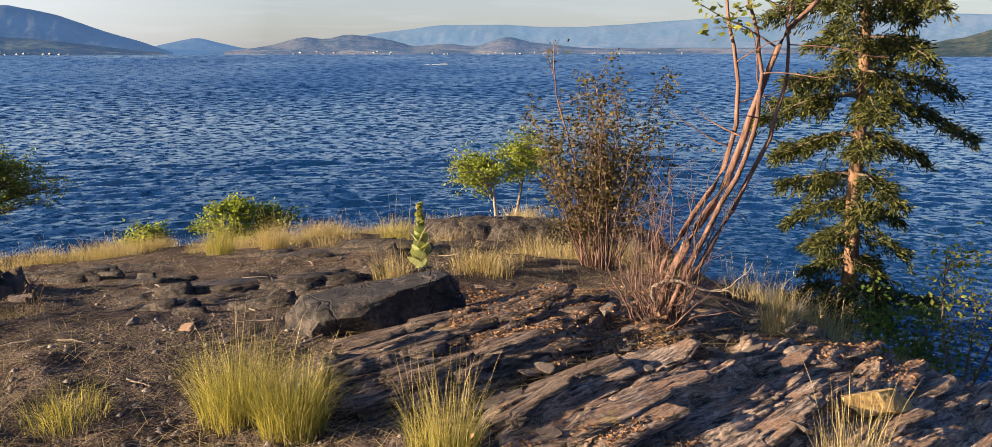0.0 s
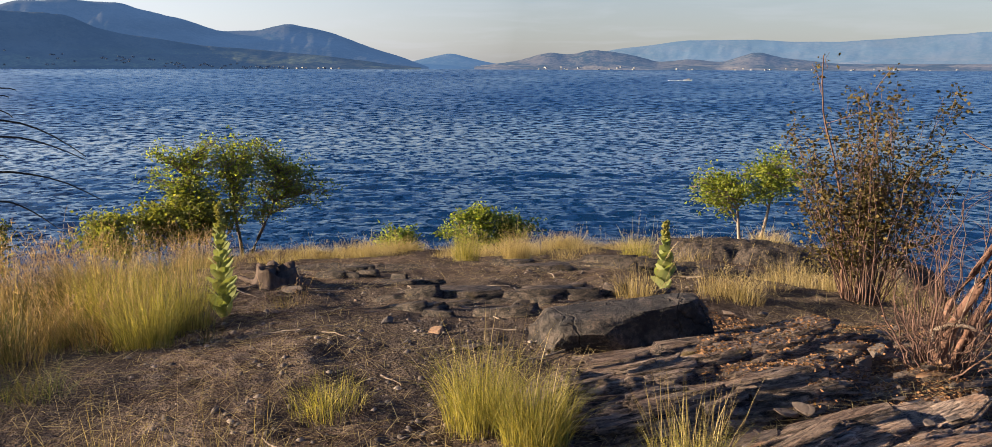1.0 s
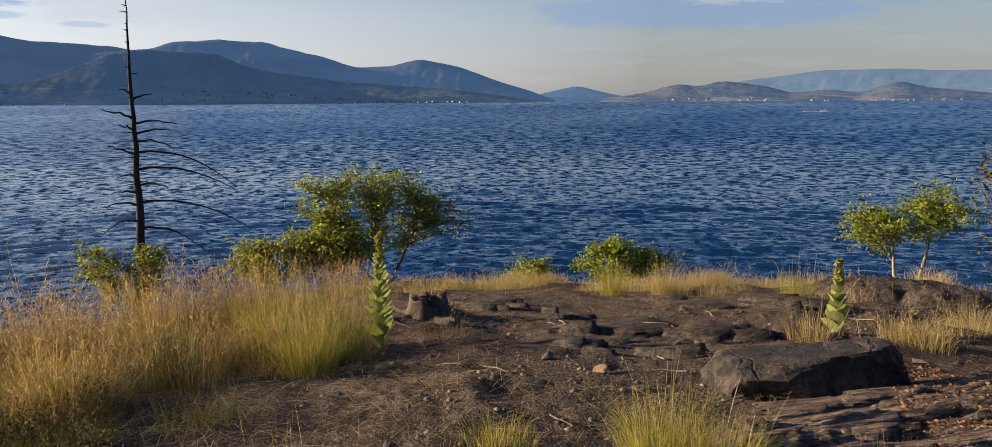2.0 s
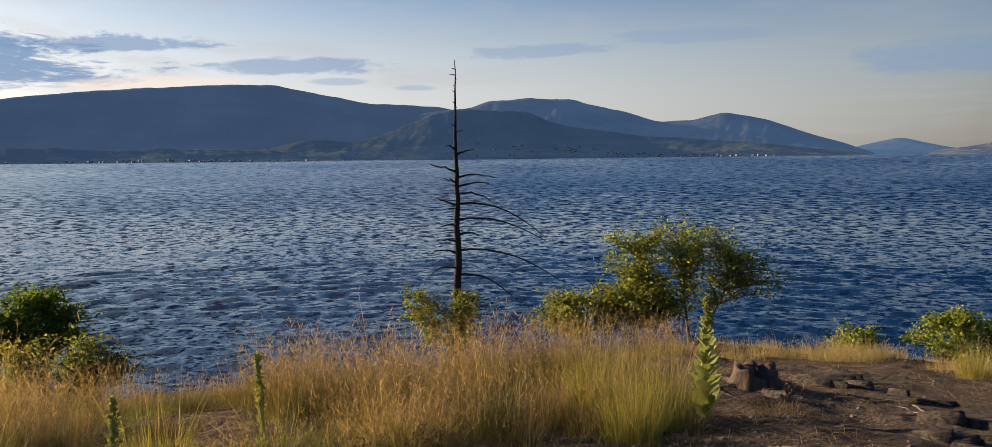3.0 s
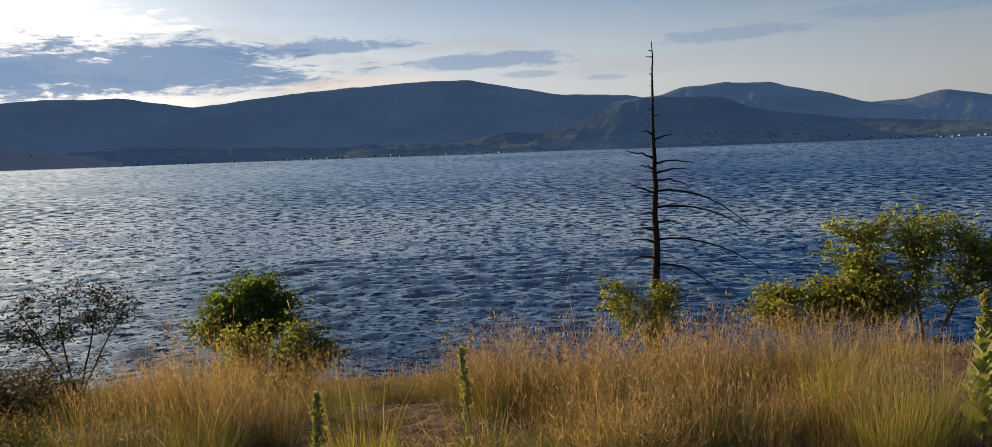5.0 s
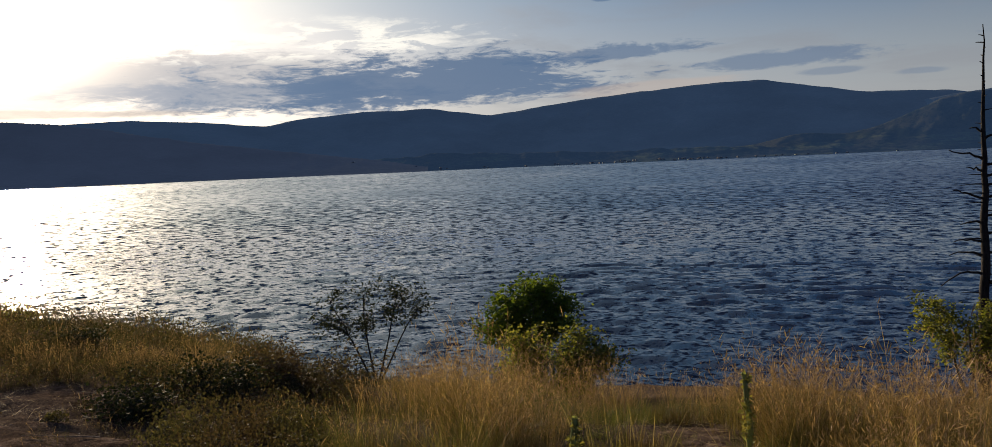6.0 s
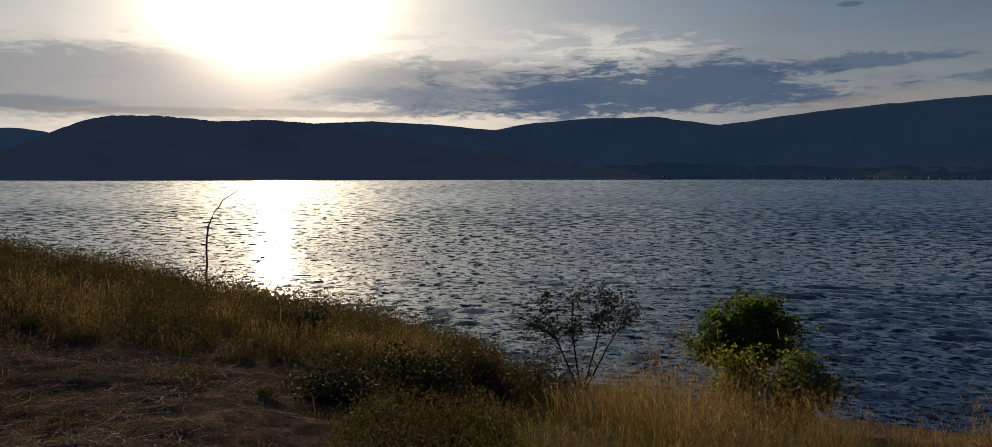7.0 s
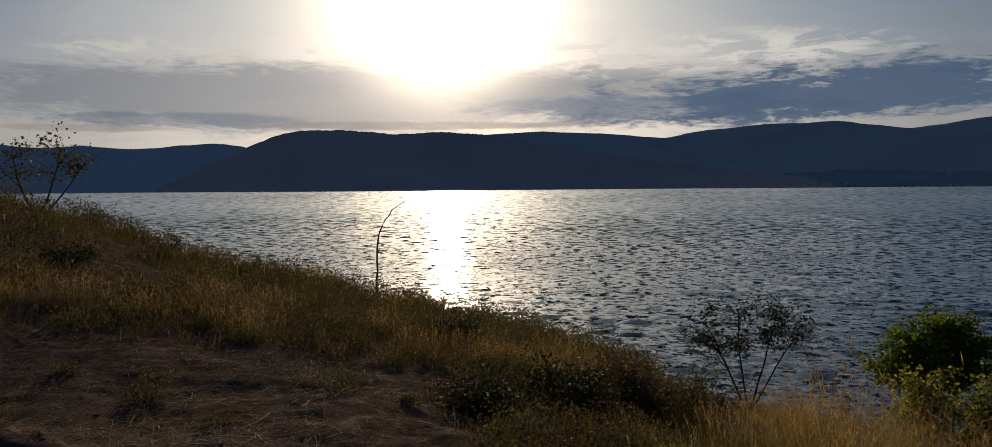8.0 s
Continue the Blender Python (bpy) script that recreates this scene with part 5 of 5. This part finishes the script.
# bushy knapweed and other soft weeds over the hillside
rng = rng_of(87)
pieces = []
for az0, az1, r0, r1, count, wide, tall in ((92, 112, 10.2, 13, 60, 0.3, 0.28), (110, 141, 10.5, 13.5, 80, 0.3, 0.3), (94, 141, 12.5, 25, 420, 0.42, 0.46), (89, 100, 8.4, 11, 34, 0.3, 0.27), (100, 138, 5.2, 9.0, 14, 0.16, 0.12), (57, 88, 4.0, 5.8, 150, 0.13, 0.18), (88.5, 97, 4.6, 8.6, 90, 0.26, 0.3)):
    for _ in range(count):
        x, y, z = place(rng.uniform(az0, az1), math.sqrt(rng.uniform(r0 * r0, r1 * r1)))
        if z < WATER_Z + 0.4:
            continue
        s = 0.55 + 0.9 * rng.rand()
        k = 230
        g = rng.randn(k, 3)
        g = g / np.linalg.norm(g, axis=1)[:, None] * (0.3 + 0.75 * rng.rand(k, 1) ** 0.6)
        at = np.array([x, y, z]) + np.stack([g[:, 0] * wide * s, g[:, 1] * wide * s, np.abs(g[:, 2]) * tall * s + 0.01], -1)
        v, f = leaf_arrays(rng, at, 0.0017 * math.hypot(x, y) + 0.009, 2.0)
        pieces.append((v, f))
v, f = joined(pieces)
tagged(new("weeds", mesh_of("weeds", v, [f], M["weed"])), "dull brown and olive bushy weeds among hillside grass", "weeds", kind="stuff")


def conifer(label, az, r, top, seed):
    """A fir: straight scaly trunk, whorls of drooping boughs with flat sprays of needles, gaps between the tiers."""
    x, y, z = place(az, r)
    ob = thing("fir_tree", label, "tree", x, y, z - 0.1, az)
    rng = rng_of(seed)
    h = top - z
    p = np.stack([np.linspace(0.05, -0.1, 14) + 0.02 * rng.randn(14), 0.02 * rng.randn(14), np.linspace(0, h, 14)], -1)
    v, f = tube_arrays(p, np.linspace(0.13, 0.02, 14), 10)
    part("trunk", mesh_of("trunk", v, [f], M["bark_pine"]), ob)
    level = 1.0
    while level < h - 0.2:
        u = level / h
        reach = (1.85 * (1 - u) ** 0.6 * (0.75 + 0.35 * rng.rand()) + 0.1) * (0.6 + 0.4 * float(ease(u, 0.12, 0.42)))
        a0 = rng.rand() * 6.28
        for i in range(rng.randint(4, 6)):
            a = a0 + i * 1.35 + rng.randn() * 0.25
            L = reach * (0.6 + 0.55 * rng.rand())
            t = np.linspace(0, 1, 8)
            q = np.stack([np.cos(a) * L * t, np.sin(a) * L * t, level + L * (0.12 * t - (0.32 + 0.42 * rng.rand()) * t ** 2 + 0.12 * t ** 4)], -1) + rng.randn(8, 3) * 0.012
            v, f = tube_arrays(q, np.linspace(0.022, 0.005, 8) * (0.5 + L / 2), 5)
            stem = part("bough", mesh_of("bough", v, [f], M["bark"]), ob)
            ndl = []
            for s in np.arange(0.22, 1.0, 0.075 / L):
                m = np.array([np.interp(s, t, q[:, k]) for k in range(3)])
                for side in (-1, 1):
                    b = a + side * (0.85 + 0.25 * rng.randn())
                    tl = (0.14 + 0.30 * (1 - s) + 0.08 * rng.rand()) * min(1.0, 0.4 + L * 0.5)
                    d = np.array([math.cos(b), math.sin(b), -0.62 + 0.3 * rng.randn()])
                    k = 46
                    w = rng.rand(k, 1)
                    ndl.append(np.concatenate([m + d * tl * w + rng.randn(k, 3) * 0.034, np.tile(d, (k, 1))], 1))
            nd = np.concatenate(ndl)
            k = len(nd)
            d = nd[:, 3:] + rng.randn(k, 3) * 0.5
            d /= np.linalg.norm(d, axis=1)[:, None]
            s = np.cross(d, rng.randn(k, 3))
            s /= np.linalg.norm(s, axis=1)[:, None]
            size = 0.075 + 0.04 * rng.rand(k, 1)
            c = nd[:, :3]
            v = np.stack([c, c + d * size * 0.5 + s * 0.0115, c + d * size, c + d * size * 0.5 - s * 0.0115], 1).reshape(-1, 3)
            part("needle_spray", mesh_of("needle_spray", v, [np.arange(k)[:, None] * 4 + np.array([[0, 1, 2, 3]])], M["needle"]), stem)
        level += 0.34 + 0.26 * rng.rand()
    return ob


conifer("dark green fir tree with drooping boughs and a reddish trunk", -17.3, 14.0, 9.0, 81)


def snag():
    """The burnt tree: a bare black pole with short stubs and a few long drooping branches."""
    x, y, z = place(53.1, 25.3)
    ob = thing("dead_tree", "tall charred dead tree with bare drooping branches", "tree", x, y, z - 0.1, 53)
    rng = rng_of(82)
    h = 4.45 - z
    p = np.stack([0.02 * rng.randn(24), 0.02 * rng.randn(24), np.linspace(0, h, 24)], -1)
    rad = 0.15 * (1 - np.linspace(0, 1, 24) ** 1.1 * 0.93)
    v, f = tube_arrays(p, rad, 9)
    part("trunk", mesh_of("trunk", v, [f], M["char"]), ob)
    long_ones = [(1.12, 1.1, 0.14), (0.86, 0.95, 0.06), (0.62, 1.0, 0.3), (0.34, 2.65, 1.2), (-0.08, 2.5, 0.75), (-1.0, 2.9, 1.0), (-0.55, 0.8, 0.2), (1.75, 0.5, -0.05), (-1.7, 1.7, 0.8),
                 (1.28, -0.75, -0.1), (0.95, -0.35, -0.02), (0.3, -0.65, -0.12), (-0.3, -0.5, 0.15), (-0.75, -0.65, 0.1), (-1.05, -0.75, 0.1), (-1.5, -0.9, 0.4), (1.9, -0.3, 0.0)]
    for zz, side, drop in long_ones:
        t = np.linspace(0, 1, 8)
        q = np.stack([side * t, (rng.rand() - 0.5) * abs(side) * t, zz - z + 0.12 * np.sin(t * 2) - drop * t ** 2.2], -1) + rng.randn(8, 3) * 0.012
        v, f = tube_arrays(q, np.linspace(0.036, 0.011, 8), 5)
        part("branch", mesh_of("branch", v, [f], M["char"]), ob)
    for zz in np.concatenate([np.arange(-2.2, 1.2, 0.22), np.arange(1.3, 4.3, 0.16)]):
        a = rng.rand() * 6.28
        L = (0.45 if zz < 1.2 else 0.16) * (0.4 + rng.rand())
        t = np.linspace(0, 1, 4)
        q = np.stack([np.cos(a) * L * t, np.sin(a) * L * t, zz - z + 0.05 * t - 0.1 * L * t ** 2], -1)
        v, f = tube_arrays(q, np.linspace(0.018, 0.006, 4), 4)
        part("stub", mesh_of("stub", v, [f], M["char"]), ob)


snag()


def bare_pole(name, label, az, r, pts, r0, seed):
    x, y, z = place(az, r)
    ob = thing(name, label, "dead tree", x, y, z - 0.1, az)
    rng = rng_of(seed)
    q = np.array(pts, float)
    t = np.linspace(0, 1, len(q))
    s = np.linspace(0, 1, 16)
    p = np.stack([np.interp(s, t, q[:, 0]), np.zeros(16), np.interp(s, t, q[:, 1]) - z + 0.1], -1) + rng.randn(16, 3) * 0.02
    v, f = tube_arrays(p, np.linspace(r0, r0 * 0.25, 16), 6)
    part("trunk", mesh_of("trunk", v, [f], M["char"]), ob)
    for j in (6, 7, 8, 9):
        L = 0.35 * rng.rand() + 0.15
        side = rng.choice([-1, 1])
        e = np.stack([p[j, 0] + side * L * np.linspace(0, 1, 4), np.zeros(4), p[j, 2] - 0.2 * L * np.linspace(0, 1, 4)], -1)
        v, f = tube_arrays(e, np.linspace(0.02, 0.008, 4), 4)
        part("branch", mesh_of("branch", v, [f], M["char"]), ob)


bare_pole("dead_tree", "slender dead tree bowed over at its top", 112.2, 30.0, [(0, -3.6), (0, -1.6), (0.0, -0.6), (0.15, 0.2), (0.5, 0.7), (0.95, 1.05)], 0.045, 83)
bare_pole("dead_tree", "short dead sapling on the hillside", 118.6, 25.0, [(0, -1.3), (0, -0.6), (0.03, -0.2)], 0.035, 84)


def mullein(label, az, r, height, leaves, leaf_len, spike, seed, lower=0.0, breadth=1.0, splay=1.0):
    """A mullein: thick stalk, broad woolly leaves in a spiral, and a budding spike."""
    x, y, z = place(az, r)
    ob = thing("mullein", label, "plant", x, y, z - 0.02, az, group="mullein plants")
    rng = rng_of(seed)
    p = np.stack([0.01 * rng.randn(8), 0.01 * rng.randn(8), np.linspace(0, height, 8)], -1)
    v, f = tube_arrays(p, np.linspace(0.02, 0.012, 8), 7)
    part("stalk", mesh_of("stalk", v, [f], M["mullein"]), ob)
    nu, nv = 7, 5
    u, w = np.meshgrid(np.linspace(0, 1, nu), np.linspace(-1, 1, nv), indexing="ij")
    wide = np.sin(np.pi * np.clip(u * 0.93 + 0.07, 0, 1)) ** 0.8 * 0.19
    lv = np.stack([w * wide, u * 0.55 - 0.1 * u ** 3, u * 0.9 - 0.25 * u ** 2.5 + 0.25 * np.abs(w) ** 1.5 * wide + 0.015 * np.sin(u * 14) * np.abs(w)], -1).reshape(-1, 3)
    me = smooth(mesh_of("leaf", lv, [grid_faces(nu, nv)], M["mullein"]))
    top = height * (1 - spike)
    for i in range(leaves):
        k = i / max(leaves - 1, 1)
        zz = lower + (top - lower) * k ** 0.9
        s = leaf_len * (1.0 - 0.62 * k) * (0.85 + 0.3 * rng.rand())
        part("leaf", me, ob, at=pose(0, 0, zz, -8 + 22 * (1 - k) * rng.rand() - 20 * (1 - k), 0, i * 137.5 + rng.randn() * 14) @ Matrix.Diagonal((s * breadth, s * splay, s, 1)))
    k = 170
    hh = rng.rand(k)
    a = rng.rand(k) * 6.28
    rr = 0.024 * (1 - hh * 0.7)
    at = np.stack([rr * np.cos(a), rr * np.sin(a), top * 0.97 + hh * (height - top * 0.97)], -1)
    v, f = leaf_arrays(rng, at, 0.03, 1.0)
    part("flower_spike", mesh_of("flower_spike", v, [f], M["spike"]), ob, "knobbly yellow-green flower spike")
    return ob


mullein("stout pale green mullein with upright woolly leaves", 10.9, 7.07, 0.6, 26, 0.24, 0.22, 91, 0.0, 1.5, 0.5)
mullein("tall leafy pale green mullein at the edge of the grass", 40.0, 6.6, 0.87, 40, 0.26, 0.2, 92, 0.0, 1.35, 0.8)
mullein("slender mullein spike rising from the dry grass", 66.8, 6.4, 0.72, 14, 0.12, 0.45, 93)
mullein("young mullein spike in the dry grass", 74.6, 5.1, 0.74, 12, 0.14, 0.4, 94)


def stump():
    x, y, z = place(36.6, 7.6)
    ob = thing("tree_stump", "weathered broken tree stump at the edge of the path", "stump", x, y, z - 0.05, 0)
    rng = rng_of(95)
    k, m = 9, 22
    a = np.linspace(0, 2 * np.pi, m, endpoint=False)
    ridge_r = 1 + 0.16 * vnoise(np.cos(a) * 3 + 5, np.sin(a) * 3, 4)
    rows = []
    tall = 0.19 + 0.05 * vnoise(np.cos(a) * 2, np.sin(a) * 2 + 3, 8) + 0.045 * vnoise(np.cos(a) * 6, np.sin(a) * 6, 18)
    for i in range(k):
        t = i / (k - 1)
        rr = (0.17 + 0.13 * (1 - t) ** 2.5) * ridge_r
        rows.append(np.stack([rr * np.cos(a), rr * np.sin(a), tall * t], -1))
    for q in (0.8, 0.45, 0.05):
        rows.append(np.stack([0.15 * q * np.cos(a), 0.15 * q * np.sin(a), tall * 0.97 - 0.01 + 0.012 * rng.randn(m)], -1))
    part("wood", mesh_of("wood", np.concatenate(rows), [grid_faces(k + 3, m, True)], M["stump"]), ob)
    for i in range(5):
        b = i * 1.3 + 0.4
        q, rad = limb(rng, (0.16 * math.cos(b), 0.16 * math.sin(b), 0.06), (math.cos(b), math.sin(b), -0.12), 0.35, 0.05, 0.015, 0.3, 0, 6)
        v, f = tube_arrays(q, rad, 6)
        part("root", mesh_of("root", v, [f], M["stump"]), ob)


stump()


def stemmed_shrub(name, label, az, r, main, thin, seed, leaf, leaf_at, leaves, bark, size):
    """A shrub shown by its stems: main are lines of (x, z) with a thickness; thin is (count, width at foot, width at top, z0, z1, radius)."""
    x, y, z = place(az, r)
    ob = thing(name, label, "shrub", x, y, z - 0.04, az)
    rng = rng_of(seed)
    tips = []
    for pts, r0, mat in main:
        q = np.array(pts, float)
        t = np.linspace(0, 1, len(q))
        s = np.linspace(0, 1, 18)
        dy = rng.randn() * 0.12
        p = np.stack([np.interp(s, t, q[:, 0]), dy * s, np.interp(s, t, q[:, 1]) - z + 0.04], -1)
        for _ in range(2):
            p[1:-1] = (p[:-2] + p[1:-1] * 2 + p[2:]) / 4
        p[1:] += rng.randn(17, 3) * 0.006
        v, f = tube_arrays(p, np.linspace(r0, r0 * 0.35, 18), 8)
        part("stem", mesh_of("stem", v, [f], M[mat]), ob)
        for j in range(8, 18, 2):
            b, rb = limb(rng, p[j], rng.randn(3) * np.array([1, 1, 0.4]) + np.array([0, 0, 0.7]), 0.25 + 0.3 * rng.rand(), r0 * 0.22, 0.002, 0.4, 0.02, 6)
            v, f = tube_arrays(b, rb, 4)
            part("twig", mesh_of("twig", v, [f], M[mat]), ob)
            tips.append(b[2:])
    pieces = []
    for count, w0, w1, z0, z1, rad in thin:
        for _ in range(count):
            a = rng.rand() * 6.28
            u = rng.rand() ** 0.6
            foot = np.array([w0 * u * math.cos(a), w0 * u * math.sin(a), 0.0])
            hh = z0 + (z1 - z0) * rng.rand() - z
            end = np.array([w1 * u * math.cos(a) + 0.05 * rng.randn(), w1 * u * math.sin(a) + 0.05 * rng.randn(), hh])
            s = np.linspace(0, 1, 9)[:, None]
            p = foot + (end - foot) * s + np.array([0, 0, 1]) * 0.12 * hh * s * (1 - s) + np.cumsum(rng.randn(9, 3) * 0.017, 0)
            pieces.append(tube_arrays(p, np.linspace(rad, rad * 0.3, 9) * (0.6 + 0.8 * rng.rand()), 5))
            tips.append(p[3:])
            for _ in range(5):
                b, rb = limb(rng, p[rng.randint(3, 9)], rng.randn(3) + np.array([0, 0, 0.9]), 0.12 + 0.22 * rng.rand(), rad * 0.35, rad * 0.15, 0.5, 0.0, 4)
                pieces.append(tube_arrays(b, rb, 3))
                tips.append(b[1:])
    v, f = joined(pieces)
    tagged(part("stem_tangle", mesh_of("stem_tangle", v, [f], M[bark]), ob), kind="stuff")
    tp = np.concatenate(tips)
    ok = (tp[:, 2] + z > leaf_at[0]) & (tp[:, 2] + z < leaf_at[1])
    tp = tp[ok] if ok.any() else tp
    at = tp[rng.randint(len(tp), size=leaves)] + rng.randn(leaves, 3) * 0.03
    v, f = leaf_arrays(rng, at, size)
    part("crown", mesh_of("crown", v, [f], M[leaf]), ob)
    return ob


stemmed_shrub("bare_shrub", "tall half-bare shrub with leaning reddish and grey stems", -5.3, 4.85, [
    ([(0, 0.1), (0.08, 0.42), (0.25, 0.68), (0.38, 0.93), (0.45, 1.18), (0.54, 1.51), (0.6, 1.7), (0.8, 1.87), (0.95, 2.15)], 0.028, "bark_red"),
    ([(0.02, 0.1), (-0.03, 0.3), (0.2, 0.75), (0.38, 1.0), (0.42, 1.3), (0.38, 1.55), (0.32, 1.8), (0.28, 2.2)], 0.02, "bark_red"),
    ([(0.06, 0.1), (0.2, 0.5), (0.42, 0.95), (0.5, 1.15), (0.51, 1.47), (0.48, 1.7), (0.4, 1.95), (0.36, 2.2)], 0.018, "bark_red"),
    ([(0.08, 0.1), (0.3, 0.55), (0.53, 1.0), (0.62, 1.3), (0.65, 1.58), (0.62, 1.85), (0.74, 2.1)], 0.016, "bark_red"),
    ([(0.04, 0.1), (-0.05, 0.3), (0.1, 0.33), (0.3, 0.28), (0.37, 0.3)], 0.014, "bark_pale")],
    [(44, 0.14, 0.34, 0.35, 0.95, 0.005), (26, 0.1, 0.46, 0.25, 0.7, 0.0045)], 96, "leaf_bush", (1.72, 2.6), 260, "bark_twig", 0.045)
stemmed_shrub("dry_shrub", "reddish brown half-dry shrub with dense thin stems", -1.5, 7.2, [
    ([(-0.15, -0.3), (-0.2, 0.4), (-0.28, 0.9), (-0.4, 1.25), (-0.42, 1.7)], 0.011, "bark_red"),
    ([(0, -0.3), (0.05, 0.4), (0.02, 0.9), (-0.1, 1.4)], 0.012, "bark_red")],
    [(60, 0.13, 0.66, 0.6, 1.45, 0.0056), (22, 0.14, 0.45, 0.2, 0.8, 0.004)], 97, "leaf_dry", (0.1, 1.8), 7600, "bark_twig", 0.034)


# ---------------------------------------------------------------- on the far shore and the lake
def building(seed):
    rng = rng_of(seed)
    ob = new("building")
    tagged(ob, "pale far-off building on the opposite shore", "building", "town across the lake")
    w, d, h = rng.uniform(6, 12), rng.uniform(6, 9), rng.uniform(3.5, 6)
    bm = bmesh.new()
    bmesh.ops.create_cube(bm, size=1, matrix=Matrix.Translation((0, 0, h / 2)) @ Matrix.Diagonal((w, d, h, 1)))
    part("wall", from_bm("wall", bm, M["wall"]), ob)
    bm = bmesh.new()
    bmesh.ops.create_cone(bm, segments=4, radius1=w * 0.8, radius2=w * 0.15, depth=2, cap_ends=True, matrix=Matrix.Translation((0, 0, h + 1.0)) @ Matrix.Diagonal((1, d / w, 1, 1)) @ Matrix.Rotation(radians(45), 4, "Z"))
    part("roof", from_bm("roof", bm, M["roof"]), ob)
    return ob


kinds = [building(100 + i) for i in range(4)]
rng = rng_of(99)
bpy.context.view_layer.update()
deps = bpy.context.evaluated_depsgraph_get()
sites = [(rng.uniform(-9, 19), rng.uniform(3905, 3990)) for _ in range(34)]
for mid_az, spread, r0, r1, count in ((40.5, 1.4, 3370, 3450, 26), (44.3, 1.0, 3420, 3480, 14), (36.6, 1.0, 3365, 3420, 16), (33.2, 1.0, 3360, 3400, 10), (49.0, 2.0, 3380, 3470, 12),
                                      (68.5, 1.6, 3262, 3300, 22), (73.5, 2.2, 3262, 3310, 18), (61.0, 2.5, 3262, 3290, 10), (83.0, 3.0, 3262, 3300, 10)):
    sites += [(mid_az + spread * rng.randn(), rng.uniform(r0, r1)) for _ in range(count)]
sites += [(17.3, 3915), (16.9, 3912), (12.6, 3920), (5.2, 3915)]
for i, (a, r) in enumerate(sites):
    x, y = polar(a, r)
    hit, spot_at, _, _, _, _ = scene.ray_cast(deps, Vector((x, y, 900)), Vector((0, 0, -1)))
    m = pose(x, y, spot_at.z - 1.0 if hit else WATER_Z, 0, 0, rng.uniform(0, 360))
    if i < 4:
        kinds[i].matrix_world = m
    else:
        copy_thing(kinds[i % 4], m)

x, y = polar(9.1, 520)
boat = thing("motorboat", "small white motorboat with a white wake", "boat", x, y, WATER_Z, 5)
bm = bmesh.new()
bmesh.ops.create_cube(bm, size=1, matrix=Matrix.Translation((0, 0, 0.35)) @ Matrix.Diagonal((5.0, 1.9, 0.8, 1)))
for v in bm.verts:
    if v.co.x > 0:
        v.co.y *= 0.25
    if v.co.z < 0.2:
        v.co.x *= 0.85
        v.co.y *= 0.7
part("hull", from_bm("hull", bm, M["white"]), boat)
bm = bmesh.new()
bmesh.ops.create_cube(bm, size=1, matrix=Matrix.Translation((0.3, 0, 1.0)) @ Matrix.Diagonal((1.4, 1.4, 0.6, 1)))
part("windscreen", from_bm("windscreen", bm, M["roof"]), boat)
rng = rng_of(98)
k = 160
c = np.stack([-2.5 - 9 * rng.rand(k), rng.randn(k) * 0.5, np.full(k, 0.06)], -1)
v, f = leaf_arrays(rng, c, 0.7, 0.1)
tagged(part("wake", mesh_of("wake", v, [f], M["white"]), boat), kind="stuff")
